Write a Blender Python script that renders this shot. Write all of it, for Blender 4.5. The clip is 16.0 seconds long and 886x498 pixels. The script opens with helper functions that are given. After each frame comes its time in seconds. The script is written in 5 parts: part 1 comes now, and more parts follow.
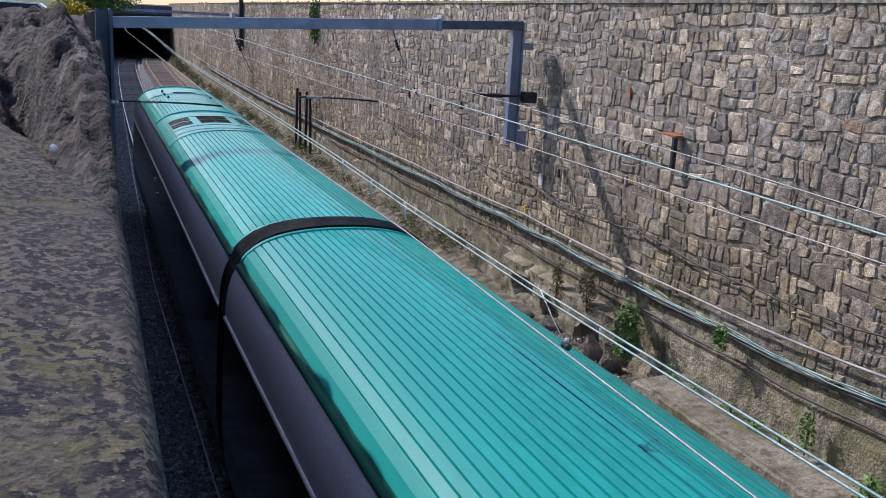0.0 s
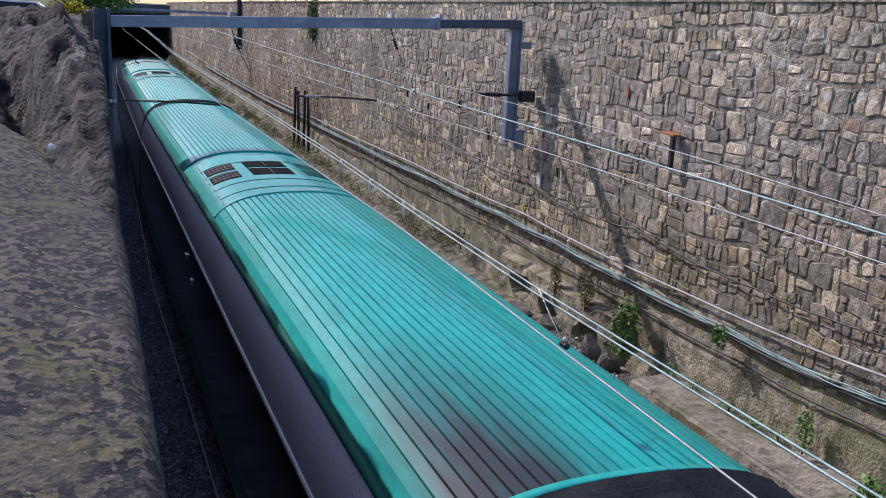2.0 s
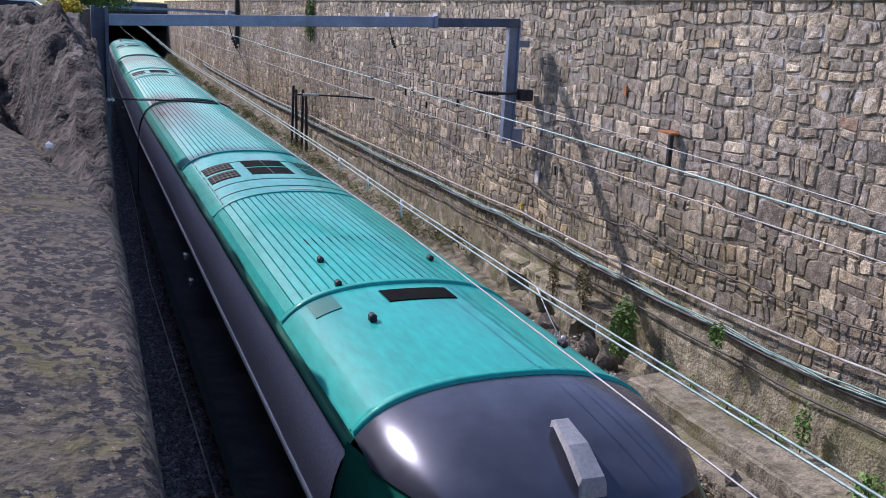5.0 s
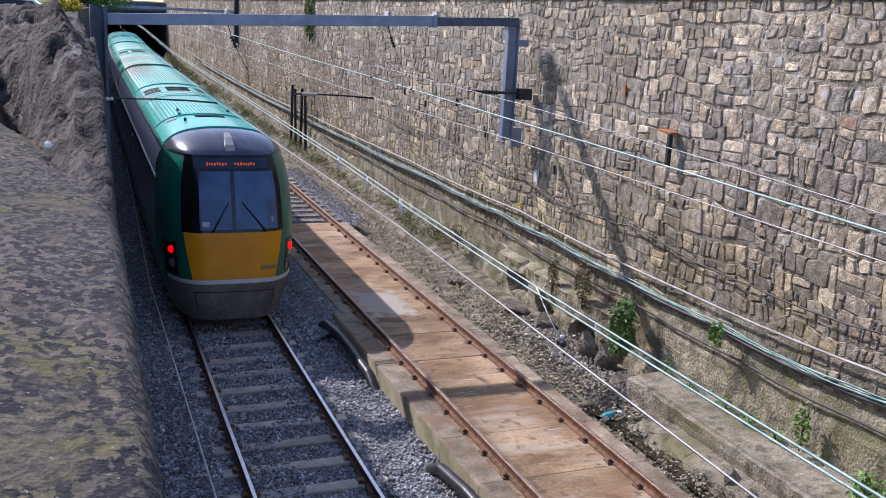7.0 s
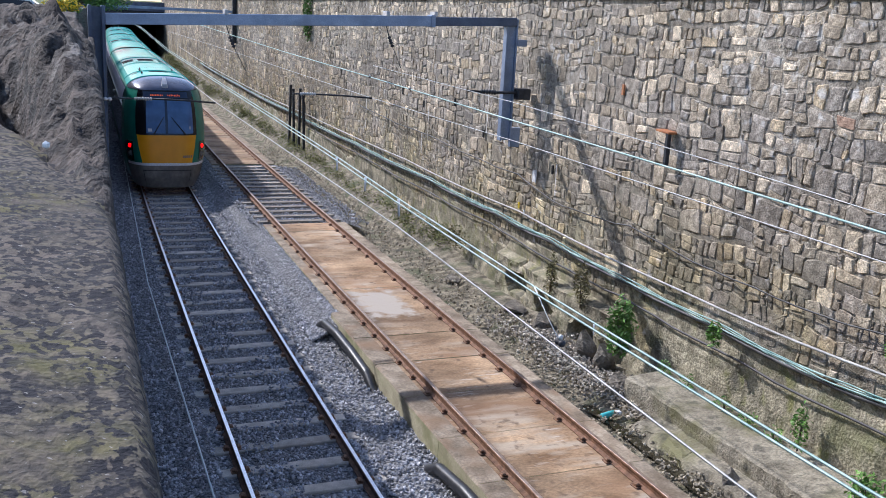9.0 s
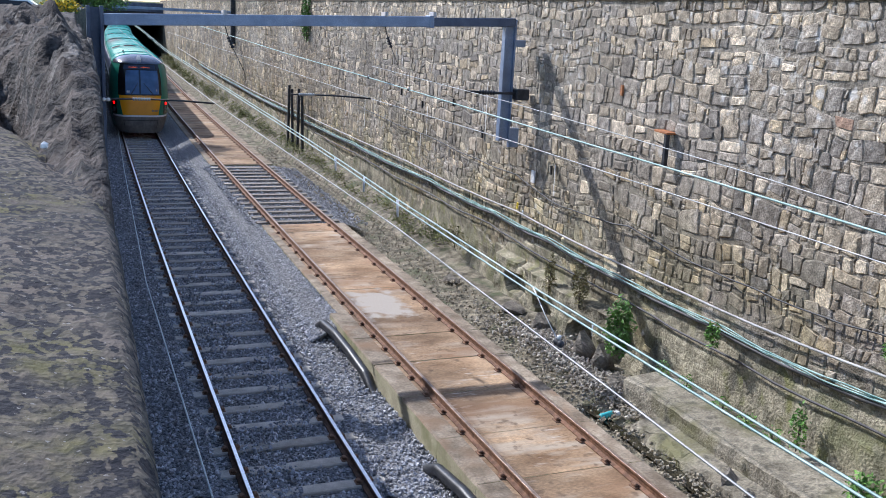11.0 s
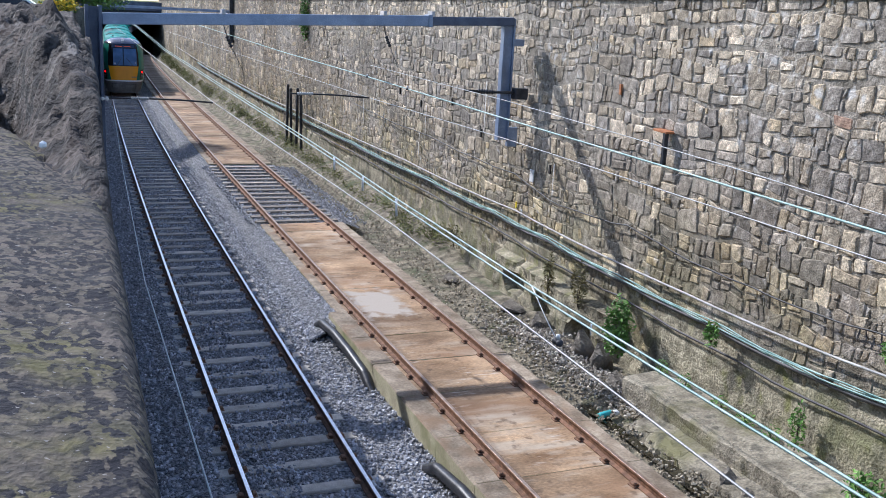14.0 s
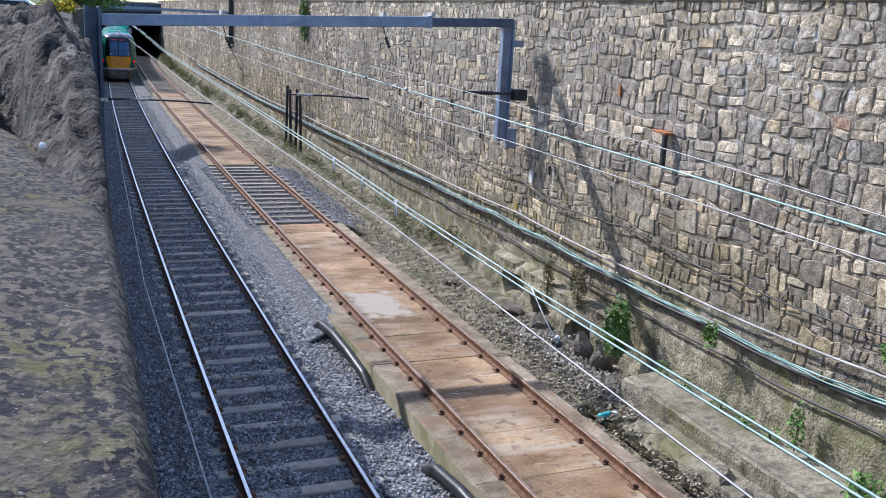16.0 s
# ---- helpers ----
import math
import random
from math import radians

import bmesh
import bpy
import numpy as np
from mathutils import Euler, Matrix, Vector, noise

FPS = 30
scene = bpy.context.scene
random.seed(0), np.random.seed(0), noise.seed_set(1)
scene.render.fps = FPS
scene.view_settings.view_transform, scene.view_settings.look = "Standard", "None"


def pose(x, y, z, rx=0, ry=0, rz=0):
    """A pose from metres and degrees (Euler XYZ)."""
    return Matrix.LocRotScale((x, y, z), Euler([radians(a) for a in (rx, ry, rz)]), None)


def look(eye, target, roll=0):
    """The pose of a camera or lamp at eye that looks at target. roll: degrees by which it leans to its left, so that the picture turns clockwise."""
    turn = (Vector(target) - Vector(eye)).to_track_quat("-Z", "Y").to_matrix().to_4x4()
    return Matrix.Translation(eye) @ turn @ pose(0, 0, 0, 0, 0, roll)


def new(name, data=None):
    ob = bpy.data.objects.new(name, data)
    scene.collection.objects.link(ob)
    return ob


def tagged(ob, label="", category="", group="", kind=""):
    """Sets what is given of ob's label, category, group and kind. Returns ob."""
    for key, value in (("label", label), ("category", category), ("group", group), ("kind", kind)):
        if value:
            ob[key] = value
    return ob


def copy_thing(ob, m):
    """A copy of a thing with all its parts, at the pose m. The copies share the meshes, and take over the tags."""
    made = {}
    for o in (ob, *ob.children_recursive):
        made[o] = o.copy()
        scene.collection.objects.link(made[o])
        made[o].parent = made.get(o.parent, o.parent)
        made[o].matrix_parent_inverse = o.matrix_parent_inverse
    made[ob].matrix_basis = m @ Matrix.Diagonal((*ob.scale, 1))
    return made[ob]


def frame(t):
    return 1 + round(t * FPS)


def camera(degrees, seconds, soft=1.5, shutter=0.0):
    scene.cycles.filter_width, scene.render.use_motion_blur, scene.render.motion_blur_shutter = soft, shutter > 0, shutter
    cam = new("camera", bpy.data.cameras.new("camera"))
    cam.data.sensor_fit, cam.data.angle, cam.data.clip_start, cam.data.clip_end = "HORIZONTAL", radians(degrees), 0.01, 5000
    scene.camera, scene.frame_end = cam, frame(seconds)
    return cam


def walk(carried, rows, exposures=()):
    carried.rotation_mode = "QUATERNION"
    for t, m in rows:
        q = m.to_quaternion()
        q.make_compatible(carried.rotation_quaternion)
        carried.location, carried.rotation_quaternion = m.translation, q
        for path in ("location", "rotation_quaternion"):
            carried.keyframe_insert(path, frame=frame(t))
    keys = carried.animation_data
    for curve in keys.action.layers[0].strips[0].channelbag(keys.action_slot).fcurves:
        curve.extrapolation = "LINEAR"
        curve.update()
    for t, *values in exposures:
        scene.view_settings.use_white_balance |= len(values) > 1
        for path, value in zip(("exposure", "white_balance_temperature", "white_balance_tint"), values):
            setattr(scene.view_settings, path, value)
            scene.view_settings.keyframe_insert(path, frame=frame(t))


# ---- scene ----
# camera: leaning on the parapet, drifting slowly to the right
cam = camera(49.85, 16.0, soft=0.65)
EYE = (-2.898, 0.0, 6.439)


def aim(dx, dy):
    yaw, pitch = 0.395 - dx / 1687.0, 0.2366 - dy / 1687.0
    d = Vector((math.sin(yaw) * math.cos(pitch), math.cos(yaw) * math.cos(pitch), -math.sin(pitch)))
    return look(EYE, Vector(EYE) + d * 10.0, 3.10)


DRIFT = ((0, 17, 3.5), (0.5, 15, 3.5), (1, 14.8, 3), (2, 13.8, 2), (3, 12.2, 1.5), (4, 11, 0.5), (5.2, 10, -0.4), (6.5, 9, -1.2),
         (7.5, 8, -1.9), (9, 5.6, -1.6), (10.2, 4.2, -1), (11.5, 3, -0.5), (12, 3.3, -0.8), (13, 1.6, -1.8), (14, 1, -1.9),
         (14.6, 0.6, -0.1), (15.5, 0.9, 0), (16, 0, 0))
walk(cam, [(t, aim(a, b)) for t, a, b in DRIFT], exposures=[(0, -0.4, 6080, 22), (4.2, -0.32, 6120, 26), (6.5, 0.0, 6150, 23), (9, 0.18, 5950, 15), (11.5, 0.2, 5850, 13), (16, 0.2, 5850, 13)])

# daylight: clear sky, sun ahead and to the left of the line
SUN = Vector((-0.62, 1.05, 1.0)).normalized()
world = bpy.data.worlds.new("sky")
scene.world = world
world.use_nodes = True
wn = world.node_tree
sky = wn.nodes.new("ShaderNodeTexSky")
sky.sky_type, sky.sun_disc = "NISHITA", False
sky.sun_elevation, sky.sun_rotation = math.asin(SUN.z), math.atan2(SUN.x, SUN.y)
wn.links.new(sky.outputs[0], wn.nodes["Background"].inputs[0])
wn.nodes["Background"].inputs[1].default_value = 0.195
sun = new("sun", bpy.data.lights.new("sun", "SUN"))
sun.data.energy, sun.data.angle, sun.data.color = 4.4, radians(0.6), (1.0, 0.96, 0.90)
sun.matrix_world = look(SUN * 60, (0, 0, 0))


# ---- materials ----
def mat(name, c1, c2, scale=4.0, rough=0.8, metal=0.0, bump=0.2, fine=40.0, c3=None, vary=0.0, island=0.0, spread=(0.35, 0.65), stretch=(1, 1, 1),
        rough2=None, dist=0.02, emit=None, pick=(), wide=0.0, grain=0.35):
    """Two-scale noise between c1 and c2, stains of c3, fine relief."""
    m = bpy.data.materials.new(name)
    m.use_nodes = True
    nt = m.node_tree
    N, Lk = nt.nodes, nt.links
    b = N["Principled BSDF"]
    tc = N.new("ShaderNodeTexCoord")
    mp = N.new("ShaderNodeMapping")
    mp.inputs["Scale"].default_value = stretch
    Lk.new(tc.outputs["Object"], mp.inputs[0])
    vec = mp.outputs[0]

    def nz(s, detail=6.0):
        n = N.new("ShaderNodeTexNoise")
        n.inputs["Scale"].default_value, n.inputs["Detail"].default_value = s, detail
        Lk.new(vec, n.inputs["Vector"])
        return n.outputs["Fac"]

    def ramp(src, a, z, ca, cz):
        r = N.new("ShaderNodeValToRGB")
        r.color_ramp.elements[0].position, r.color_ramp.elements[1].position = a, z
        r.color_ramp.elements[0].color, r.color_ramp.elements[1].color = (*ca, 1), (*cz, 1)
        Lk.new(src, r.inputs[0])
        return r.outputs[0]

    def mix(fac, a, z, mode="MIX"):
        x = N.new("ShaderNodeMix")
        x.data_type, x.blend_type = "RGBA", mode
        for sock, v in ((0, fac), (6, a), (7, z)):
            if hasattr(v, "is_linked"):
                Lk.new(v, x.inputs[sock])
            else:
                x.inputs[sock].default_value = v
        return x.outputs[2]

    big, small = nz(scale), nz(fine, 4.0)
    col = ramp(big, *spread, c1, c2)
    col = mix(grain, col, ramp(small, 0.3, 0.7, (0.55, 0.55, 0.55), (1.4, 1.4, 1.4)), "MULTIPLY")
    if c3:
        col = mix(ramp(nz(scale * 0.37), 0.52, 0.68, (0, 0, 0), (1, 1, 1)), col, (*c3, 1))
    if island or vary:
        if island:
            g = N.new("ShaderNodeNewGeometry").outputs["Random Per Island"]
        else:
            g = N.new("ShaderNodeObjectInfo").outputs["Random"]
        k = island or vary
        col = mix(1.0, col, ramp(g, 0.0, 1.0, (1 - k,) * 3, (1 + k,) * 3), "MULTIPLY")
        if pick:
            r = N.new("ShaderNodeValToRGB")
            r.color_ramp.interpolation = "CONSTANT"
            for i, (pos, c) in enumerate(pick):
                e = r.color_ramp.elements[i] if i < 2 else r.color_ramp.elements.new(pos)
                e.position, e.color = pos, (*c, 1)
            sc = N.new("ShaderNodeMath")
            sc.operation = "MULTIPLY"
            sc.inputs[1].default_value = 7.31
            Lk.new(g, sc.inputs[0])
            fr = N.new("ShaderNodeMath")
            fr.operation = "FRACT"
            Lk.new(sc.outputs[0], fr.inputs[0])
            Lk.new(fr.outputs[0], r.inputs[0])
            col = mix(1.0, col, r.outputs[0], "MULTIPLY")
    if wide:
        gp = N.new("ShaderNodeNewGeometry")
        wn2 = N.new("ShaderNodeTexNoise")
        wn2.inputs["Scale"].default_value, wn2.inputs["Detail"].default_value = 0.55, 7.0
        Lk.new(gp.outputs["Position"], wn2.inputs["Vector"])
        col = mix(1.0, col, ramp(wn2.outputs["Fac"], 0.32, 0.68, (1 - wide, 1 - wide * 1.03, 1 - wide * 1.1), (1 + wide, 1 + wide, 1 + wide)), "MULTIPLY")
    Lk.new(col, b.inputs["Base Color"])
    b.inputs["Metallic"].default_value = metal
    if rough2 is not None:
        Lk.new(ramp(big, 0.35, 0.65, (rough,) * 3, (rough2,) * 3), b.inputs["Roughness"])
    else:
        b.inputs["Roughness"].default_value = rough
    if bump:
        bp = N.new("ShaderNodeBump")
        bp.inputs["Strength"].default_value, bp.inputs["Distance"].default_value = bump, dist
        ad = N.new("ShaderNodeMath")
        Lk.new(big, ad.inputs[0])
        Lk.new(small, ad.inputs[1])
        Lk.new(ad.outputs[0], bp.inputs["Height"])
        Lk.new(bp.outputs[0], b.inputs["Normal"])
    if emit:
        b.inputs["Emission Color"].default_value, b.inputs["Emission Strength"].default_value = (*emit[0], 1), emit[1]
    return m


def overlay(m, colour, scale, lo, hi, mask=None, stretch=(1, 1, 1), mode="MIX", strength=1.0, height=None, along=None):
    """Stains with a shape of their own over a material: noise past lo..hi, gathered where a second noise (scale, lo, hi) is high, or past a weathering line in height or along the cutting."""
    N, Lk = m.node_tree.nodes, m.node_tree.links
    b = N["Principled BSDF"]
    src = b.inputs["Base Color"].links[0].from_socket
    gp, mp = N.new("ShaderNodeNewGeometry"), N.new("ShaderNodeMapping")
    mp.inputs["Scale"].default_value = stretch
    Lk.new(gp.outputs["Position"], mp.inputs[0])

    def band(sc, a, z, vec):
        n, q = N.new("ShaderNodeTexNoise"), N.new("ShaderNodeMapRange")
        n.inputs["Scale"].default_value, n.inputs["Detail"].default_value = sc, 5.0
        Lk.new(vec, n.inputs["Vector"])
        q.inputs[1].default_value, q.inputs[2].default_value = a, z
        Lk.new(n.outputs["Fac"], q.inputs[0])
        return q.outputs[0]

    def mul(p, q):
        x = N.new("ShaderNodeMath")
        x.operation = "MULTIPLY"
        Lk.new(p, x.inputs[0])
        if hasattr(q, "is_linked"):
            Lk.new(q, x.inputs[1])
        else:
            x.inputs[1].default_value = q
        return x.outputs[0]
    fac = mul(band(scale, lo, hi, mp.outputs[0]), strength)
    if mask:
        fac = mul(fac, band(*mask, gp.outputs["Position"]))
    if height or along:
        sp, q = N.new("ShaderNodeSeparateXYZ"), N.new("ShaderNodeMapRange")
        Lk.new(gp.outputs["Position"], sp.inputs[0])
        q.inputs[1].default_value, q.inputs[2].default_value = height or along
        Lk.new(sp.outputs[2 if height else 1], q.inputs[0])
        fac = mul(fac, q.outputs[0])
    x = N.new("ShaderNodeMix")
    x.data_type, x.blend_type = "RGBA", mode
    Lk.new(fac, x.inputs[0])
    Lk.new(src, x.inputs[6])
    x.inputs[7].default_value = (*colour, 1)
    Lk.new(x.outputs[2], b.inputs["Base Color"])
    return m


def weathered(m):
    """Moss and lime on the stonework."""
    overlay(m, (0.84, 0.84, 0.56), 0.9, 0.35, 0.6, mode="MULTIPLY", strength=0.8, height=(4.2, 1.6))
    overlay(m, (0.60, 0.575, 0.53), 5.0, 0.58, 0.70, (0.5, 0.44, 0.58), strength=0.85)
    overlay(m, (0.74, 0.70, 0.64), 0.25, 0.35, 0.55, mode="MULTIPLY", strength=1.0, along=(24, 42))
    return overlay(m, (0.085, 0.078, 0.066), 2.2, 0.58, 0.72, (0.4, 0.45, 0.6), stretch=(1, 1, 0.4), strength=0.5)


PICK = ((0, (0.95, 0.93, 0.91)), (0.3, (1.08, 1.02, 0.92)), (0.55, (0.80, 0.80, 0.82)), (0.72, (1.3, 1.22, 1.08)), (0.86, (1.6, 1.53, 1.40)), (0.965, (1.22, 1.10, 0.88)))
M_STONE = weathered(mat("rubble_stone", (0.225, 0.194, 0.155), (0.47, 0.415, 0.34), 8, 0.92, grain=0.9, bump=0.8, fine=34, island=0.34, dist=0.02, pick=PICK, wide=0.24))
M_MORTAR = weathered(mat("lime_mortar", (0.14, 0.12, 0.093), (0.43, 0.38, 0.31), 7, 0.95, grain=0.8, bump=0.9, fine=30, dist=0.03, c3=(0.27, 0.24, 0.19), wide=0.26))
M_RENDER = mat("weathered_render", (0.19, 0.17, 0.118), (0.45, 0.40, 0.285), 3.2, 0.95, grain=0.8, bump=0.9, fine=22, dist=0.04, c3=(0.17, 0.165, 0.09), wide=0.3)
overlay(M_RENDER, (0.20, 0.20, 0.065), 3.0, 0.52, 0.66, (0.7, 0.45, 0.6), strength=0.8)
overlay(M_RENDER, (0.07, 0.066, 0.055), 2.6, 0.56, 0.7, stretch=(1, 1, 0.35), strength=0.7)
M_ROCK = mat("bank_rock", (0.008, 0.006, 0.006), (0.088, 0.068, 0.056), 5.5, 0.9, grain=0.8, bump=0.9, fine=26, dist=0.05, c3=(0.04, 0.028, 0.023), spread=(0.42, 0.58), stretch=(1.3, 0.8, 1.3), wide=0.4)
overlay(M_ROCK, (0.24, 0.215, 0.19), 7.0, 0.54, 0.64, (1.2, 0.50, 0.62), stretch=(1.5, 0.6, 1.2), strength=0.8)
M_CAP = mat("lichened_capping", (0.045, 0.039, 0.034), (0.130, 0.107, 0.079), 16, 0.95, grain=0.7, bump=0.8, fine=60, dist=0.012, c3=(0.125, 0.10, 0.08), wide=0.25)
overlay(M_CAP, (0.13, 0.118, 0.03), 12.0, 0.38, 0.66, (2.0, 0.48, 0.60), strength=0.6)
overlay(M_CAP, (0.008, 0.008, 0.014), 34.0, 0.47, 0.525, (3.5, 0.34, 0.47), stretch=(1, 0.75, 1), strength=0.96)
overlay(M_CAP, (0.30, 0.28, 0.26), 55.0, 0.66, 0.70, strength=0.7)
M_BALLAST = mat("ballast_bed", (0.085, 0.088, 0.098), (0.42, 0.42, 0.43), 22, 0.9, bump=1.0, fine=60, dist=0.06, grain=0.7, spread=(0.40, 0.62))
M_CHIP = mat("ballast_stone", (0.23, 0.235, 0.26), (0.54, 0.54, 0.57), 6, 0.85, bump=0.3, fine=60, island=0.45)
M_DIRT = mat("damp_dirt", (0.085, 0.072, 0.048), (0.34, 0.295, 0.21), 4, 0.9, grain=0.8, bump=0.9, fine=24, dist=0.06, c3=(0.11, 0.12, 0.06))
M_GRASS = mat("rough_grass", (0.06, 0.09, 0.025), (0.15, 0.17, 0.06), 2.0, 0.95, bump=0.8, fine=30, dist=0.1)
M_SLABSIDE = mat("mossy_concrete", (0.34, 0.30, 0.20), (0.46, 0.42, 0.28), 3, 0.9, bump=0.4, fine=30, c3=(0.22, 0.22, 0.10))
M_CONC = mat("grey_concrete", (0.15, 0.135, 0.105), (0.30, 0.275, 0.225), 2.0, 0.9, bump=0.7, fine=24, c3=(0.12, 0.12, 0.07))
M_SLEEPER = mat("concrete_sleeper", (0.36, 0.325, 0.28), (0.53, 0.485, 0.425), 5, 0.9, bump=0.4, fine=60, vary=0.25)
M_WOOD = mat("old_timber_sleeper", (0.24, 0.205, 0.17), (0.44, 0.39, 0.33), 6, 0.9, bump=0.5, fine=50, vary=0.3, stretch=(1, 8, 8))
M_RAILTOP = mat("polished_rail_head", (0.72, 0.72, 0.74), (0.85, 0.85, 0.87), 9, 0.42, 1.0, bump=0.03)
M_RAIL = mat("rusty_rail", (0.055, 0.036, 0.028), (0.13, 0.075, 0.05), 9, 0.8, 0.1, bump=0.3)
M_RAIL2 = mat("orange_rust_rail", (0.12, 0.062, 0.036), (0.25, 0.13, 0.075), 9, 0.8, 0.1, bump=0.3)
M_RAIL2TOP = mat("brown_rail_head", (0.27, 0.19, 0.145), (0.42, 0.33, 0.27), 7, 0.45, 0.5, bump=0.1)
M_CLIP = mat("rusty_clip", (0.14, 0.078, 0.048), (0.27, 0.15, 0.09), 20, 0.85, bump=0.3)
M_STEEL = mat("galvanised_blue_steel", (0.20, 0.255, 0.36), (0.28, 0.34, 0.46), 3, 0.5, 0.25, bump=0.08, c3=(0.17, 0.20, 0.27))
# darker copy of the blue steel; shade on gantry post and beam end is in its colour
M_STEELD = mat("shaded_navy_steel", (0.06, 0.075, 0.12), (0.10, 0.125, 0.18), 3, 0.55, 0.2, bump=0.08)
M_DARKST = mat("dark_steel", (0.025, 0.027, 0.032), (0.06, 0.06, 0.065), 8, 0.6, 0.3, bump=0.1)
M_WIRE = mat("verdigris_wire", (0.22, 0.35, 0.32), (0.40, 0.52, 0.48), 5, 0.5, 0.2, bump=0)
M_WIREG = mat("grey_wire", (0.33, 0.34, 0.33), (0.46, 0.46, 0.45), 5, 0.5, 0.3, bump=0)
M_CORD = mat("pale_cord", (0.52, 0.62, 0.62), (0.72, 0.78, 0.76), 5, 0.4, bump=0)
M_CABLE = mat("black_cable", (0.03, 0.03, 0.032), (0.07, 0.07, 0.072), 4, 0.55, bump=0.1)
M_CABLEP = mat("pale_cable", (0.30, 0.30, 0.29), (0.5, 0.5, 0.48), 4, 0.5, bump=0.1)
M_CABLET = mat("teal_cable", (0.14, 0.30, 0.28), (0.36, 0.54, 0.50), 4, 0.5, bump=0.1)
M_WHITE = mat("white_porcelain", (0.72, 0.72, 0.7), (0.82, 0.82, 0.8), 9, 0.25, bump=0)
M_PIPE = mat("black_plastic_pipe", (0.02, 0.021, 0.025), (0.045, 0.046, 0.05), 4, 0.4, bump=0.1)
M_LEAF = mat("green_leaf", (0.08, 0.19, 0.03), (0.18, 0.34, 0.065), 3, 0.6, bump=0.1, island=0.35)
M_LEAFD = mat("dry_creeper", (0.10, 0.09, 0.035), (0.22, 0.19, 0.08), 3, 0.8, bump=0.1, island=0.4)
M_WEED = mat("yellow_green_weed", (0.10, 0.115, 0.035), (0.24, 0.24, 0.085), 3, 0.8, bump=0.1, island=0.45)
M_LEAFT = mat("tree_leaf", (0.055, 0.13, 0.02), (0.13, 0.25, 0.045), 2, 0.6, bump=0.1, island=0.4)
M_YELLOW = mat("gorse_flower", (0.75, 0.52, 0.02), (0.85, 0.65, 0.05), 4, 0.7, bump=0, island=0.2)
M_BARK = mat("bark", (0.07, 0.055, 0.04), (0.14, 0.11, 0.08), 6, 0.9, bump=0.6)
M_ROOF = mat("green_roof_paint", (0.0, 0.345, 0.30), (0.0, 0.45, 0.395), 0.9, 0.45, 0.0, bump=0.03, fine=14, c3=(0.006, 0.36, 0.32), rough2=0.52, stretch=(1.0, 0.25, 1.0))
for k, v in (("Coat Weight", 0.45), ("Coat Roughness", 0.08), ("Specular IOR Level", 0.2)):
    M_ROOF.node_tree.nodes["Principled BSDF"].inputs[k].default_value = v
M_GREEN = mat("dark_green_paint", (0.005, 0.15, 0.105), (0.008, 0.18, 0.125), 1.0, 0.28, 0.05, bump=0.01, fine=3)
M_PURPLE = mat("slate_violet_paint", (0.72, 0.69, 0.80), (0.78, 0.75, 0.85), 0.8, 0.30, 0.1, bump=0.02, rough2=0.42)
M_NAVY = mat("navy_dome_paint", (0.09, 0.098, 0.13), (0.12, 0.13, 0.17), 2.0, 0.2, 0.5, bump=0.01, fine=3)
M_BLACK = mat("window_band", (0.006, 0.006, 0.008), (0.012, 0.012, 0.014), 2.0, 0.12, bump=0)
M_SILVER = mat("silver_trim", (0.72, 0.72, 0.74), (0.8, 0.8, 0.82), 3.0, 0.4, 0.1, bump=0)
M_RUBBER = mat("gangway_rubber", (0.045, 0.042, 0.038), (0.10, 0.092, 0.082), 3.0, 0.75, bump=0.2)
M_ORANGE = mat("orange_yellow_panel", (0.84, 0.32, 0.003), (0.88, 0.36, 0.006), 0.8, 0.4, bump=0.0, grain=0.12, fine=3)
M_BUMPER = mat("dirty_grey_skirt", (0.13, 0.113, 0.10), (0.22, 0.195, 0.175), 2.0, 0.55, bump=0.06, fine=8, c3=(0.15, 0.12, 0.095))
# base colour lightened to blue to carry the sky's reflection
M_GLASS = mat("windscreen_glass", (0.045, 0.10, 0.22), (0.085, 0.17, 0.33), 1.2, 0.08, bump=0, fine=3)
M_DISPLAY = mat("smoked_display_glass", (0.018, 0.03, 0.055), (0.03, 0.045, 0.08), 2.0, 0.1, bump=0)
M_HEADLAMP = mat("dim_headlamp_lens", (0.10, 0.10, 0.105), (0.18, 0.18, 0.19), 5, 0.12, 0.3, bump=0)
M_TAIL = mat("tail_light_red", (0.7, 0.01, 0.01), (0.8, 0.02, 0.02), 3, 0.3, bump=0, emit=((1.0, 0.0, 0.0), 1.8))
M_LAMPOFF = mat("lamp_lens", (0.35, 0.36, 0.38), (0.5, 0.5, 0.52), 3, 0.15, bump=0)
M_LED = mat("amber_led", (0.6, 0.12, 0.02), (0.7, 0.16, 0.03), 3, 0.5, bump=0, emit=((1.0, 0.10, 0.03), 0.3))
M_GRILLE = mat("black_grille", (0.004, 0.004, 0.0045), (0.008, 0.008, 0.009), 8, 0.95, bump=0.1)
M_GRILLE.node_tree.nodes["Principled BSDF"].inputs["Specular IOR Level"].default_value = 0.1
M_MARK = mat("worn_pink_stencil", (0.50, 0.42, 0.46), (0.30, 0.48, 0.44), 7, 0.6, bump=0, spread=(0.45, 0.6))
M_UNDER = mat("underframe_black", (0.012, 0.011, 0.011), (0.03, 0.028, 0.026), 3, 0.8, bump=0.2)
M_ORANGEST = mat("rusty_bracket", (0.35, 0.13, 0.05), (0.5, 0.2, 0.08), 8, 0.8, bump=0.2)
